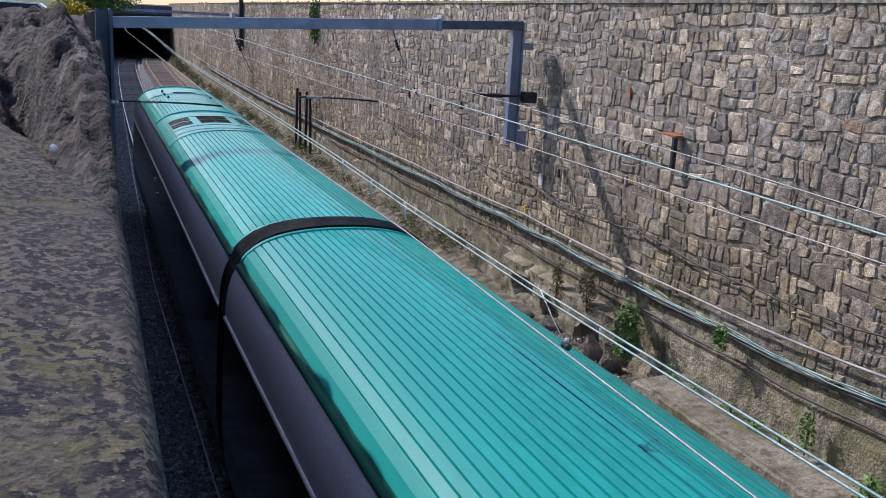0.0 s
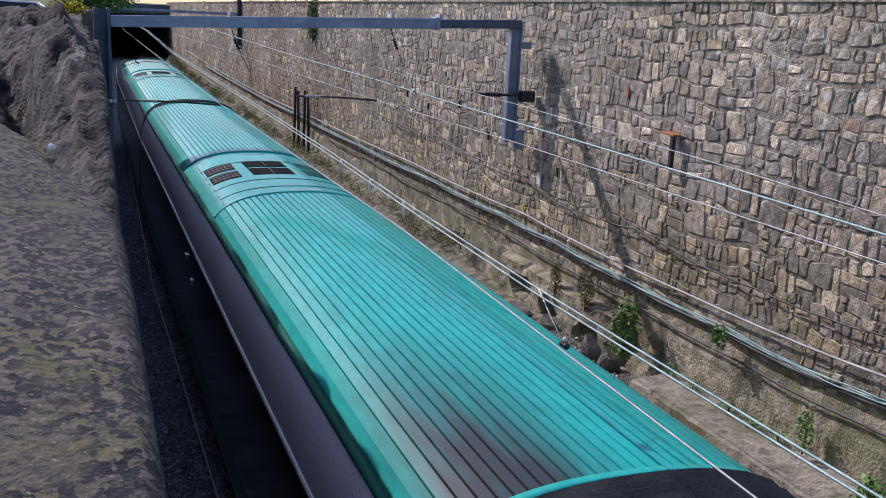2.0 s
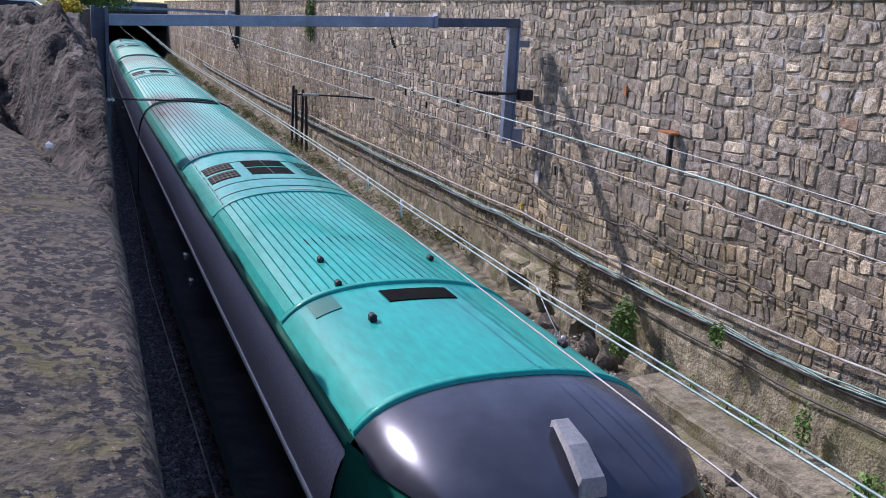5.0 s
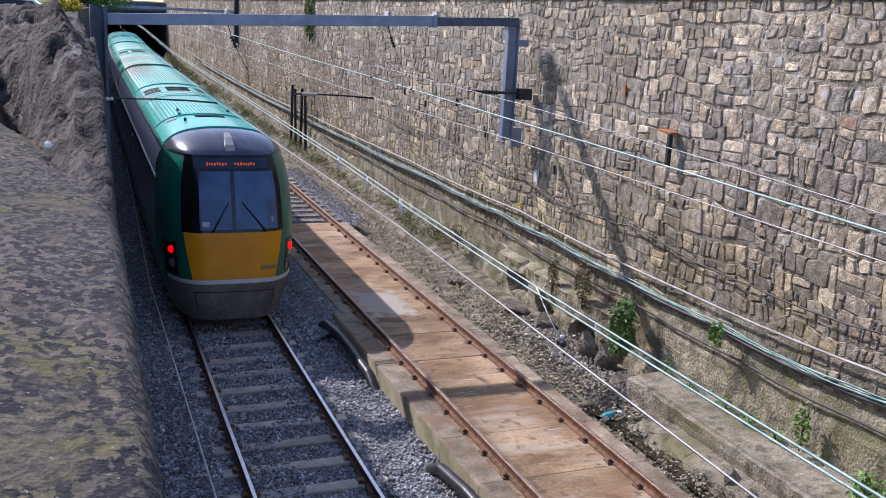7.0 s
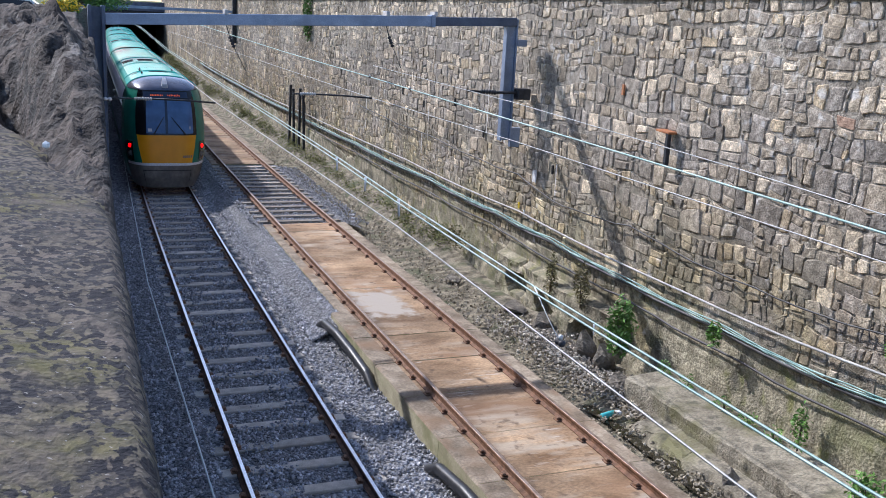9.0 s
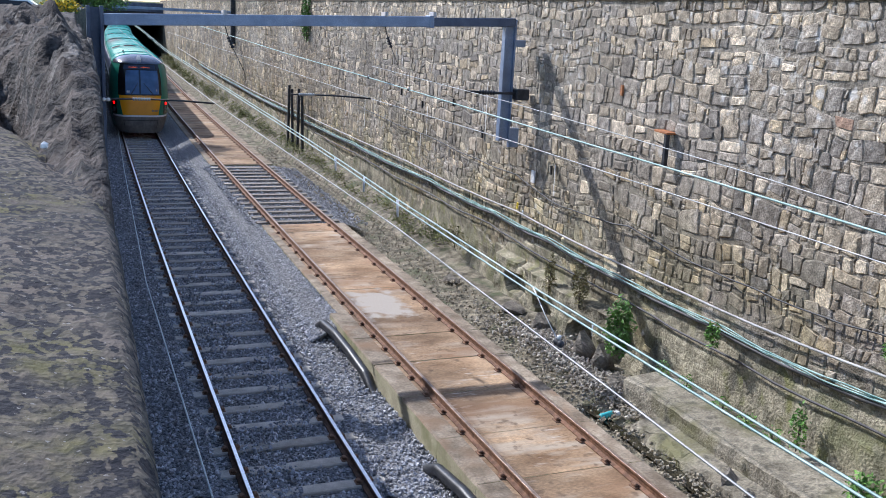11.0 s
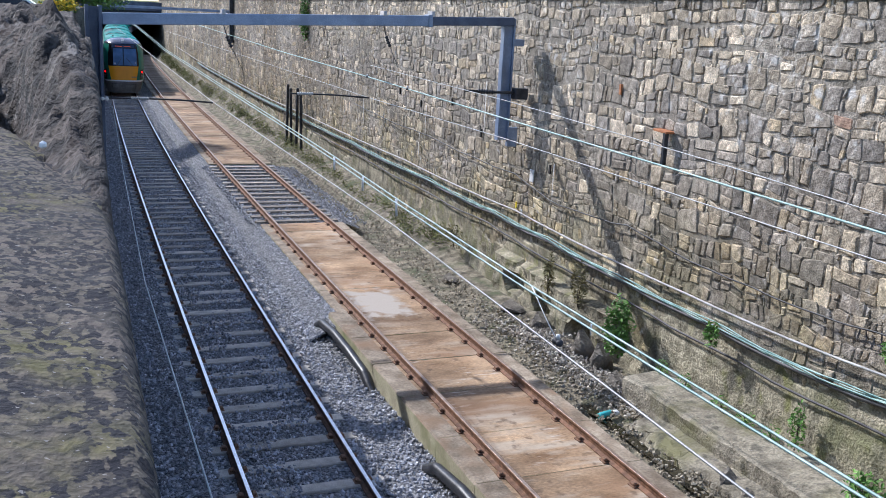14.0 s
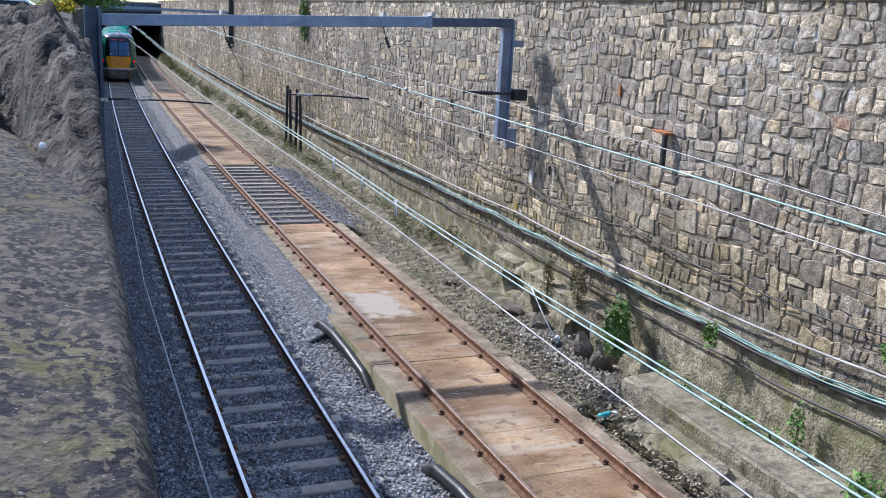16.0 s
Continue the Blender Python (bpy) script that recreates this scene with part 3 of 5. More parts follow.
def body_sweep(name, pts, y0, y1, m, parent, label="", smooth=True, n=1):
    vs, fs = [], []
    ys = [y0 + (y1 - y0) * i / n for i in range(n + 1)]
    for y in ys:
        vs += [(x, y, z) for x, z in pts]
    k = len(pts)
    for i in range(n):
        for j in range(k - 1):
            fs.append((i * k + j, i * k + j + 1, (i + 1) * k + j + 1, (i + 1) * k + j))
    return mesh(name, vs, fs, m, parent, label, smooth)


def roof_profile(ribs):
    pts = []
    if not ribs:
        for i in range(33):
            x = -1.2 + 2.4 * i / 32
            pts.append((x, roof_z(x)))
        return pts
    n = 26
    for i in range(n):
        a = -1.14 + 2.28 * i / n
        w = 2.28 / n
        for f, h in ((0.0, 0.014), (0.78, 0.014), (0.82, -0.006), (0.96, -0.006)):
            x = a + w * f
            pts.append((x, roof_z(x) + h))
    pts = [(-1.2, roof_z(1.2))] + pts + [(1.14, roof_z(1.14)), (1.2, roof_z(1.2))]
    return pts


def soot(base, y_end, way, reach):
    """A copy of the roof paint with an exhaust soot streak that starts at y_end."""
    m = base.copy()
    m.name = "sooty_roof"
    N, Lk = m.node_tree.nodes, m.node_tree.links
    b = N["Principled BSDF"]
    src = b.inputs["Base Color"].links[0].from_socket
    tc, sp = N.new("ShaderNodeTexCoord"), N.new("ShaderNodeSeparateXYZ")
    Lk.new(tc.outputs["Object"], sp.inputs[0])

    def rng_map(s, a, b2, c2, d):
        q = N.new("ShaderNodeMapRange")
        q.interpolation_type = "LINEAR"
        for k, v in zip((1, 2, 3, 4), (a, b2, c2, d)):
            q.inputs[k].default_value = v
        Lk.new(s, q.inputs[0])
        return q.outputs[0]

    def mul(p, q):
        x = N.new("ShaderNodeMath")
        x.operation = "MULTIPLY"
        Lk.new(p, x.inputs[0])
        Lk.new(q, x.inputs[1])
        return x.outputs[0]
    along = rng_map(sp.outputs[1], min(y_end, y_end + way * reach), max(y_end, y_end + way * reach), 0.0 if way < 0 else 1.5, 1.5 if way < 0 else 0.0)
    across = mul(rng_map(sp.outputs[0], -1.25, -0.95, 0.0, 1.0), rng_map(sp.outputs[0], -0.6, 0.1, 1.0, 0.0))
    n = N.new("ShaderNodeTexNoise")
    n.inputs["Scale"].default_value = 2.2
    mp = N.new("ShaderNodeMapping")
    mp.inputs["Scale"].default_value = (3.0, 0.35, 1)
    Lk.new(tc.outputs["Object"], mp.inputs[0])
    Lk.new(mp.outputs[0], n.inputs["Vector"])
    fac = mul(mul(along, across), rng_map(n.outputs["Fac"], 0.3, 0.55, 0.7, 1.0))
    x = N.new("ShaderNodeMix")
    x.data_type = "RGBA"
    Lk.new(fac, x.inputs[0])
    Lk.new(src, x.inputs[6])
    x.inputs[7].default_value = (0.034, 0.040, 0.040, 1)
    Lk.new(x.outputs[2], b.inputs["Base Color"])
    return m


def railcar(cab_at):
    """A car with its aft end at y = 0; cab_at: 'aft', 'fore' or ''."""
    car = empty("railcar")
    y0 = 2.0 if cab_at == "aft" else 0.25
    y1 = LEN - 2.0 if cab_at == "fore" else LEN - 0.25
    for s in (-1, 1):
        S = [(s * x, z) for x, z in SIDE]
        body_sweep("lower_side", S[:3], y0, y1, M_GREEN, car)
        body_sweep("window_band", S[2:5], y0, y1, M_BLACK, car, "black glazed window band")
        body_sweep("trim_line", [(s * 1.374, 2.872), (s * 1.396, 2.866), (s * 1.402, 2.845), (s * 1.398, 2.83), (s * 1.376, 2.824)], y0, y1, M_SILVER, car, "thin silver trim line")
        body_sweep("upper_side", [S[4], (s * 1.374, 3.0), (s * 1.358, 3.14), (s * 1.328, 3.27), (s * 1.290, 3.38), S[6]], y0, y1, M_PURPLE, car, "slate violet upper body side")
        body_sweep("gutter", [(s * 1.24, 3.45), (s * 1.265, 3.465), (s * 1.258, 3.495), (s * 1.225, 3.505), (s * 1.195, roof_z(1.2))], y0, y1, M_GREEN, car, "dark green rain gutter")
    ribbed, plain = roof_profile(True), roof_profile(False)
    cuts = [(y0, 9.4, 1), (9.4, 13.5, 0), (13.5, y1, 1)]
    if cab_at == "aft":
        cuts = [(y0, 4.6, 0), (4.6, 9.4, 1), (9.4, 13.5, 0), (13.5, y1, 1)]
    if cab_at == "fore":
        cuts = [(y0, 9.4, 1), (9.4, 13.5, 0), (13.5, LEN - 4.6, 1), (LEN - 4.6, y1, 0)]
    for a, b, rib in cuts:
        paint = M_ROOF
        if cab_at == "aft" and b > 20:
            paint = soot(M_ROOF, 23.0, -1, 7.5)
        if cab_at == "" and a < 1:
            paint = soot(M_ROOF, 0.0, 1, 3.4)
        body_sweep("roof_panel", ribbed if rib else plain, a, b, paint, car, "ribbed green painted roof" if rib else "smooth green roof section", smooth=not rib)
    # welded bands across the roof
    for y in [c[0] for c in cuts[1:]] + [y0 + 0.06, y1 - 0.06]:
        pts = [(x, roof_z(x) + 0.02) for x, _ in plain]
        lip = []
        for yy, dz in ((y - 0.05, -0.03), (y - 0.045, 0.006), (y + 0.045, 0.006), (y + 0.05, -0.03)):
            lip.append([(x, yy, z + dz) for x, z in pts])
        k = len(pts)
        vs = [v for row in lip for v in row]
        fs = [(i * k + j, i * k + j + 1, (i + 1) * k + j + 1, (i + 1) * k + j) for i in range(3) for j in range(k - 1)]
        mesh("roof_band", vs, fs, M_ROOF, car, "", True)
    def roof_patch(name, x0, x1, a, b, m, lift, label="", n=8):
        xs = [x0 + (x1 - x0) * i / n for i in range(n + 1)]
        rows = [(a - 0.004, -0.02), (a, lift), (b, lift), (b + 0.004, -0.02)]
        vs = [(x, y, roof_z(x) + dz) for y, dz in rows for x in xs]
        k = n + 1
        fs = [(i * k + j, i * k + j + 1, (i + 1) * k + j + 1, (i + 1) * k + j) for i in range(3) for j in range(n)]
        return mesh(name, vs, fs, m, car, label, False)
    for y in (12.36, 10.6, 9.95):
        roof_patch("roof_seam", -1.03, 1.1, y - 0.018, y + 0.012, M_GREEN, 0.008, n=24)
    for s in (-1, 1):
        roof_patch("rivet_strip", s * 1.03 - 0.005, s * 1.03 + 0.005, 9.5, 13.4, M_GREEN, 0.006, n=1)
        for k in range(22):
            y = 9.6 + 0.175 * k
            roof_patch("rivet", s * 1.03 - 0.012, s * 1.03 + 0.004, y, y + 0.014, M_SILVER if k % 3 else M_GREEN, 0.014, n=1)
    for a, b in ((11.74, 12.32), (11.01, 11.59)):
        g = roof_patch("fan_grille", -1.0, -0.55, a, b, M_GRILLE, 0.006, "black fan grille with pale bars")
        for k in range(6):
            x = -0.94 + 0.066 * k
            o = roof_patch("grille_bar", x - 0.003, x + 0.003, a + 0.005, b - 0.005, M_BUMPER, 0.014, n=1)
            o.parent = g
        for k in range(3):
            o = roof_patch("grille_rib", -0.99, -0.56, a + 0.08 + 0.18 * k, a + 0.17 + 0.18 * k, M_UNDER, 0.009, n=5)
            o.parent = g
    for a, b in ((11.76, 12.40), (11.03, 11.65)):
        g = roof_patch("exhaust_panel", -0.37, 0.31, a, b, M_GRILLE, 0.006, "matt black mesh panel")
        o = roof_patch("panel_bar", -0.035, -0.026, a, b, M_BUMPER, 0.011, n=1)
        o.parent = g
        for k in range(7):
            roof_patch("louvre", 0.52, 0.92, a + 0.03 + 0.085 * k, a + 0.05 + 0.085 * k, M_GREEN, 0.012, n=4)
    for a, x0, x1 in ((13.18, -0.24, 0.2), (9.62, -0.05, 0.40)):
        roof_patch("stencil_mark", x0, x1, a, a + 0.06, M_MARK, 0.004, "worn pale stencil mark", 4)
    if cab_at:
        fy = (lambda q: q) if cab_at == "aft" else (lambda q: LEN - q)
        for x0, x1, a, b, m, nm in ((-0.32, 0.35, 4.0, 4.35, M_GRILLE, "vent_grille"), (-0.98, -0.74, 4.1, 4.5, M_GREEN, "roof_hatch"), (-0.55, 0.62, 6.35, 6.62, M_GRILLE, "vent_slot")):
            roof_patch(nm, x0, x1, min(fy(a), fy(b)), max(fy(a), fy(b)), m, 0.01, "dark roof vent", 8)
        for x, q in ((-0.6, 3.6), (-0.62, 4.7), (-0.58, 5.6), (0.62, 5.5)):
            bm = bmesh.new()
            box(bm, x - 0.03, x + 0.03, fy(q) - 0.05, fy(q) + 0.05, roof_z(x) - 0.01, roof_z(x) + 0.07, 0.015)
            part("roof_fitting", bm, M_DARKST, car, "small dark roof fitting")
    for s in (-1, 1):
        for y, z in ((10.4, 2.35), (11.2, 2.55)):
            bm = bmesh.new()
            box(bm, s * 1.40 - 0.03, s * 1.40 + 0.03, y - 0.09, y + 0.09, z - 0.04, z + 0.04, 0.01)
            part("side_lamp", bm, M_LAMPOFF, car, "small pale indicator lamp")
    # silver strip along the eaves beside the fan unit, grab handles
    for s in (-1, 1):
        body_sweep("eaves_strip", [(s * 1.285, 3.375), (s * 1.283, 3.40), (s * 1.262, 3.435)], 9.5, 13.4, M_SILVER, car, "pale strip under the eaves")
    # underframe and wheels
    bm = bmesh.new()
    box(bm, -1.2, 1.2, y0 + 0.3, y1 - 0.3, 0.30, 0.95, 0.05)
    part("underframe", bm, M_UNDER, car)
    return car


def cab(car):
    """Sloping cab end at the aft end of a car."""
    WZ = ((0.22, 1.05), (0.45, 1.16), (1.0, 1.30), (1.6, 1.36), (2.3, 1.36), (2.9, 1.33), (3.3, 1.25), (3.55, 1.16))
    BZ = ((0.22, 0.10), (0.6, 0.0), (1.1, 0.0), (2.0, 0.08), (2.8, 0.34), (3.3, 0.56), (3.55, 0.72))
    lerp = lambda T, z: float(np.interp(z, [a for a, _ in T], [b for _, b in T]))

    def P(u, z, out=0.0):
        w = lerp(WZ, z)
        a = abs(u)
        return ((w + out) * math.copysign(min(1, a ** 0.92), u), lerp(BZ, z) + 0.95 * a ** 4.6 - out, z)

    def patch(name, u0, u1, z0, z1, m, out, label="", nu=24, nz=12, arc=0.0, taper=0.0):
        vs, fs = [], []
        for i in range(nz + 1):
            for j in range(nu + 1):
                u = (u0 + (u1 - u0) * j / nu) * (1 - taper * (1 - i / nz))
                z = z0 + (z1 - z0) * i / nz + arc * (1 - u * u) * (i / nz)
                vs.append(P(u, z, out))
        for i in range(nz):
            for j in range(nu):
                k = i * (nu + 1) + j
                fs.append((k, k + 1, k + nu + 2, k + nu + 1))
        return mesh(name, vs, fs, m, car, label, True)

    patch("cab_shell", -1, 1, 0.22, 3.55, M_GREEN, 0.0, "dark green cab shell", 48, 40)
    patch("bumper_skirt", -0.97, 0.97, 0.2, 0.98, M_BUMPER, 0.012, "dirty grey bumper skirt")
    for u in (-0.6, 0.6):
        patch("bumper_groove", u - 0.006, u + 0.006, 0.45, 0.82, M_UNDER, 0.02, nu=1, nz=4)
    patch("bumper_groove", -0.6, 0.6, 0.80, 0.82, M_UNDER, 0.02, nz=1)
    patch("silver_strip", -0.95, 0.95, 0.98, 1.07, M_SILVER, 0.018, "silver strip", nz=2)
    patch("front_panel", -0.70, 0.70, 1.07, 2.02, M_ORANGE, 0.014, "orange-yellow front panel", taper=0.14)
    patch("windscreen_surround", -0.72, 0.72, 2.02, 3.50, M_BLACK, 0.014, "black windscreen surround")
    patch("windscreen", -0.62, 0.62, 2.08, 3.20, M_GLASS, 0.024, "windscreen with sky reflection in its blue colour")
    patch("destination_display", -0.56, 0.56, 3.25, 3.45, M_DISPLAY, 0.022, "dark destination display")
    patch("screen_divider", -0.022, 0.022, 2.08, 3.20, M_DISPLAY, 0.03, "", 1, 6)
    patch("screen_blind", -0.62, -0.46, 2.08, 3.20, M_BLACK, 0.028, "dark screen edge", 2, 6)
    patch("desk_paper", -0.42, -0.32, 2.14, 2.24, M_LAMPOFF, 0.03, "pale paper behind the glass", 1, 1)
    patch("desk_paper", 0.52, 0.55, 2.22, 2.32, M_LAMPOFF, 0.03, "pale sticker on the glass", 1, 1)
    n = 18
    for i in range(n):
        if i in (8, 9):
            continue
        u = -0.36 + 0.72 * i / n
        patch("display_mark", u, u + 0.72 / n * 0.62, 3.31 + 0.01 * (i % 3 == 1), 3.36 + 0.012 * (i % 4 == 0), M_LED, 0.026, "glowing amber mark", 1, 1)
    for i in range(5):
        patch("number_mark", 0.36 + 0.05 * i, 0.395 + 0.05 * i, 1.25, 1.33, M_BUMPER, 0.018, "", 1, 1)
    # wipers
    for u0, u1 in ((-0.28, -0.05), (0.42, 0.10)):
        a, b = Vector(P(u0, 2.04, 0.05)), Vector(P(u1, 2.62, 0.05))
        tube("wiper", [a, a.lerp(b, 0.5), b], [0.022, 0.014, 0.01], M_UNDER, car, "black wiper")
    for s in (-1, 1):
        for z, m, nm, r in ((1.62, M_TAIL, "tail_light", 0.075), (1.34, M_HEADLAMP, "headlight", 0.10)):
            c = Vector(P(s * 0.86, z, 0.02))
            d = Vector((s * 0.6, -0.8, 0)).normalized()
            if nm == "tail_light":
                patch("lamp_housing", s * 0.80, s * 0.96, 1.12, 1.78, M_BLACK, 0.016, "black lamp housing", 6, 6)
            tube(nm, [c - d * 0.03, c + d * 0.012, c + d * 0.022], [r, r, r * 0.7], m, car, "glowing red tail light" if m is M_TAIL else "unlit headlight", 14)
    # dome over the cab
    vs, fs = [], []
    nu, nv = 32, 14
    for i in range(nv + 1):
        t = i / nv
        for j in range(nu + 1):
            u = -1 + 2 * j / nu
            p0 = Vector(P(u, 3.50, 0.02))
            p1 = Vector((u * 1.2, 2.05, roof_z(u * 1.2)))
            z = p0.z + (p1.z - p0.z) * math.sin(t * math.pi / 2) ** 0.9
            vs.append((p0.x + (p1.x - p0.x) * t, p0.y + (p1.y - p0.y) * t ** 1.25, z))
    for i in range(nv):
        for j in range(nu):
            k = i * (nu + 1) + j
            fs.append((k, k + 1, k + nu + 2, k + nu + 1))
    mesh("cab_dome", vs, fs, M_NAVY, car, "glossy dark cab roof dome", True)
    for s in (-1, 1):
        S = [(s * x, z) for x, z in SIDE] + [(s * 1.2, roof_z(1.2))]
        vs, fs = [], []
        zz = span(0.45, 3.52, 0.15)
        for z in zz:
            a = P(s, z)
            xb = float(np.interp(z, [b for _, b in SIDE], [a2 for a2, _ in SIDE])) * s
            vs += [a, (xb, 2.02, z)]
        fs = [(2 * i, 2 * i + 1, 2 * i + 3, 2 * i + 2) for i in range(len(zz) - 1)]
        mesh("cab_side", vs, fs, M_GREEN, car, "dark green cab side", True)
    lamp = []
    for y, z, w in ((0.74, 3.60, 0.10), (0.76, 3.70, 0.10), (0.98, 3.83, 0.09), (1.22, 3.90, 0.06), (1.3, 3.86, 0.04)):
        lamp += [(-w, y, z - 0.05), (-w * 0.8, y, z), (w * 0.8, y, z), (w, y, z - 0.05)]
    fs = [(i * 4 + k, i * 4 + k + 1, (i + 1) * 4 + k + 1, (i + 1) * 4 + k) for i in range(4) for k in range(3)] + [(0, 1, 2, 3)]
    mesh("marker_lamp", lamp, fs, M_LAMPOFF, car, "pale lamp housing on the dome")


def gangway():
    g = empty("gangway")
    pts0 = [(-1.10, 0.9), (-1.12, 2.68), (-1.37, 2.78), (-1.29, 3.4)] + [(x, roof_z(x) + 0.05) for x in [-1.18 + 2.36 * i / 12 for i in range(13)]] + [(1.29, 3.4), (1.37, 2.78), (1.12, 2.68), (1.10, 0.9)]
    vs, fs = [], []
    k = len(pts0)
    for i in range(9):
        y = -0.25 + 0.5 * i / 8
        d = 0.05 if i % 2 else 0.0
        vs += [(x * (1 - d * 0.6), y, z - d) for x, z in pts0]
    for i in range(8):
        for j in range(k - 1):
            fs.append((i * k + j, i * k + j + 1, (i + 1) * k + j + 1, (i + 1) * k + j))
    mesh("bellows", vs, fs, M_RUBBER, g)
    return tagged(g, "dark rubber bellows gangway between two railcars", "gangway", group="gangways of the train")


CARS = [railcar("aft"), railcar(""), railcar("fore")]
cab(CARS[0])
tagged(CARS[0], "green railcar with orange cab end and ribbed roof", "railcar", group="cars of the train")
tagged(CARS[1], "green middle railcar with ribbed roof and black grilles", "railcar", group="cars of the train")
tagged(CARS[2], "green leading railcar with ribbed roof", "railcar", group="cars of the train")
GANGS = [gangway(), gangway()]



# ---- east wall: stones, ledge, rubble ----
def skew(y, z):
    """Bends the courses so that beds and joints run crooked, as in rubble work."""
    a = noise.noise_vector(Vector((y * 0.9, z * 1.1, 3.0)))
    b = noise.noise_vector(Vector((y * 2.7, z * 3.0, 8.0)))
    c = noise.noise_vector(Vector((y * 7.0, z * 7.5, 5.0)))
    return y + 0.11 * a.x + 0.065 * b.x + 0.026 * c.x, z + 0.12 * a.y + 0.065 * b.y + 0.026 * c.y


def stone_shape(y0, y1, z0, z1, r, proud):
    """Verts and faces of one rubble stone on the wall; outline with broken corners, domed face."""
    w, h = y1 - y0, z1 - z0
    c = min(w, h) * 0.5
    k = [r.uniform(0.05, 0.42) * c for _ in range(8)]
    j = lambda: r.uniform(-0.06, 0.06) * (w + h)
    ring = [(y0 + k[0], z0), (y1 - k[1], z0 + j() * 0.4), (y1, z0 + k[2]), (y1 + j() * 0.3, z1 - k[3]), (y1 - k[4], z1), (y0 + k[5], z1 + j() * 0.4), (y0, z1 - k[6]), (y0 + j() * 0.3, z0 + k[7])]
    q = 0.075 * min(w, h)
    ring = [(a + r.uniform(-q, q), e + r.uniform(-q, q)) for a, e in ring]
    cy, cz = (y0 + y1) / 2, (z0 + z1) / 2
    tilt_y, tilt_z = r.uniform(-0.04, 0.04), r.uniform(-0.04, 0.04)
    vs = [(0.01, y, z) for y, z in ring]
    s = r.uniform(0.74, 0.92)
    for y, z in ring:
        a, b = cy + (y - cy) * s, cz + (z - cz) * s
        vs.append((-proud * r.uniform(0.75, 1.1) + tilt_y * (a - cy) + tilt_z * (b - cz), a, b))
    vs.append((-proud * r.uniform(1.0, 1.25), cy + r.uniform(-0.15, 0.15) * w, cz + r.uniform(-0.15, 0.15) * h))
    vs = [(p, *skew(y, z)) for p, y, z in vs]
    fs = []
    for i in range(8):
        n = (i + 1) % 8
        fs += [(i, 8 + i, 8 + n, n), (8 + i, 16, 8 + n)]
    return vs, fs


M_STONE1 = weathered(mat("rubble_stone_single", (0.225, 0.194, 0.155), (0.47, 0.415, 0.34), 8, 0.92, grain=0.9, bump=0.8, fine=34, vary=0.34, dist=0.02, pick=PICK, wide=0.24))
M_STONER = mat("red_sandstone", (0.30, 0.19, 0.13), (0.44, 0.29, 0.20), 8, 0.92, grain=0.6, bump=0.8, fine=34, dist=0.02)


def wall_stones():
    r = random.Random(21)
    joined_v, joined_f = [], []
    singles = []
    zones = ((5.5, 34.0, 1.0), (34.0, 70.0, 1.15), (70.0, 124.0, 1.6))
    for ya, yb, size in zones:
        z = 0.15
        while z < 6.9:
            h = r.uniform(0.17, 0.40) * size
            if z > 5.9:
                h = r.uniform(0.15, 0.26) * size
            h = min(h, 7.0 - z)
            y = ya + r.uniform(-0.2, 0.0)
            ph = r.uniform(0, 10)
            while y < yb:
                w = r.choice((r.uniform(0.10, 0.24), r.uniform(0.2, 0.38), r.uniform(0.3, 0.56))) * size * (1.15 if h > 0.3 else 0.9)
                wob = 0.05 * math.sin(y * 0.9 + ph) + 0.16 * noise.noise(Vector((y * 0.55, z * 0.35, 2)))
                low = z < 1.35 + 0.5 * max(0.0, min(1.0, (16 - y) / 6)) + 0.45 * noise.noise(Vector((y * 0.35, 0, 6)))
                if not (low and r.random() < 0.62):
                    pieces = [(y, y + w, z, z + h)]
                    if h > 0.25 and r.random() < 0.42:
                        m = r.uniform(0.4, 0.6)
                        pieces = [(y, y + w, z, z + h * m), (y, y + w, z + h * m, z + h)]
                    elif r.random() < 0.24:
                        m = r.uniform(0.7, 0.85)
                        pieces = [(y, y + w * m, z, z + h), (y + w * m, y + w, z + h * 0.5, z + h), (y + w * m, y + w, z, z + h * 0.5)]
                    bare = 0.5 + 1.3 * noise.noise(Vector((y * 0.22, z * 0.35, 4))) + (0.45 if y < 16 and z > 2.4 else -0.05)
                    bare = min(1.0, max(0.0, bare))
                    g = r.uniform(0.012, 0.030) * (1 - bare) + r.uniform(0.001, 0.010) * bare
                    for a, b, c, d in pieces:
                        if r.random() < 0.10 * (1 - bare):
                            continue
                        pr = (0.004 + 0.012 * r.random()) * (1 - bare) + r.uniform(0.012, 0.038) * bare
                        pr *= 0.5 if low else 1.0
                        vs, fs = stone_shape(a + g, b - g, c + g + wob, d - g + wob, r, pr)
                        if size == 1.0 and 8.2 < a < 12.6 and c > 3.3 and len(singles) < 300:
                            singles.append((vs, fs, (a + b) / 2, (c + d) / 2 + wob))
                            continue
                        o = len(joined_v)
                        x = wall_x((a + b) / 2)
                        dz = -0.0025 * a
                        joined_v.extend((x + p, q, s + dz) for p, q, s in vs)
                        joined_f.extend(tuple(o + i for i in f) for f in fs)
                y += w
            z += h
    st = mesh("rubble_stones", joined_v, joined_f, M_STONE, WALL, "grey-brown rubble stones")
    st["kind"] = "stuff"
    return singles


SINGLES = wall_stones()


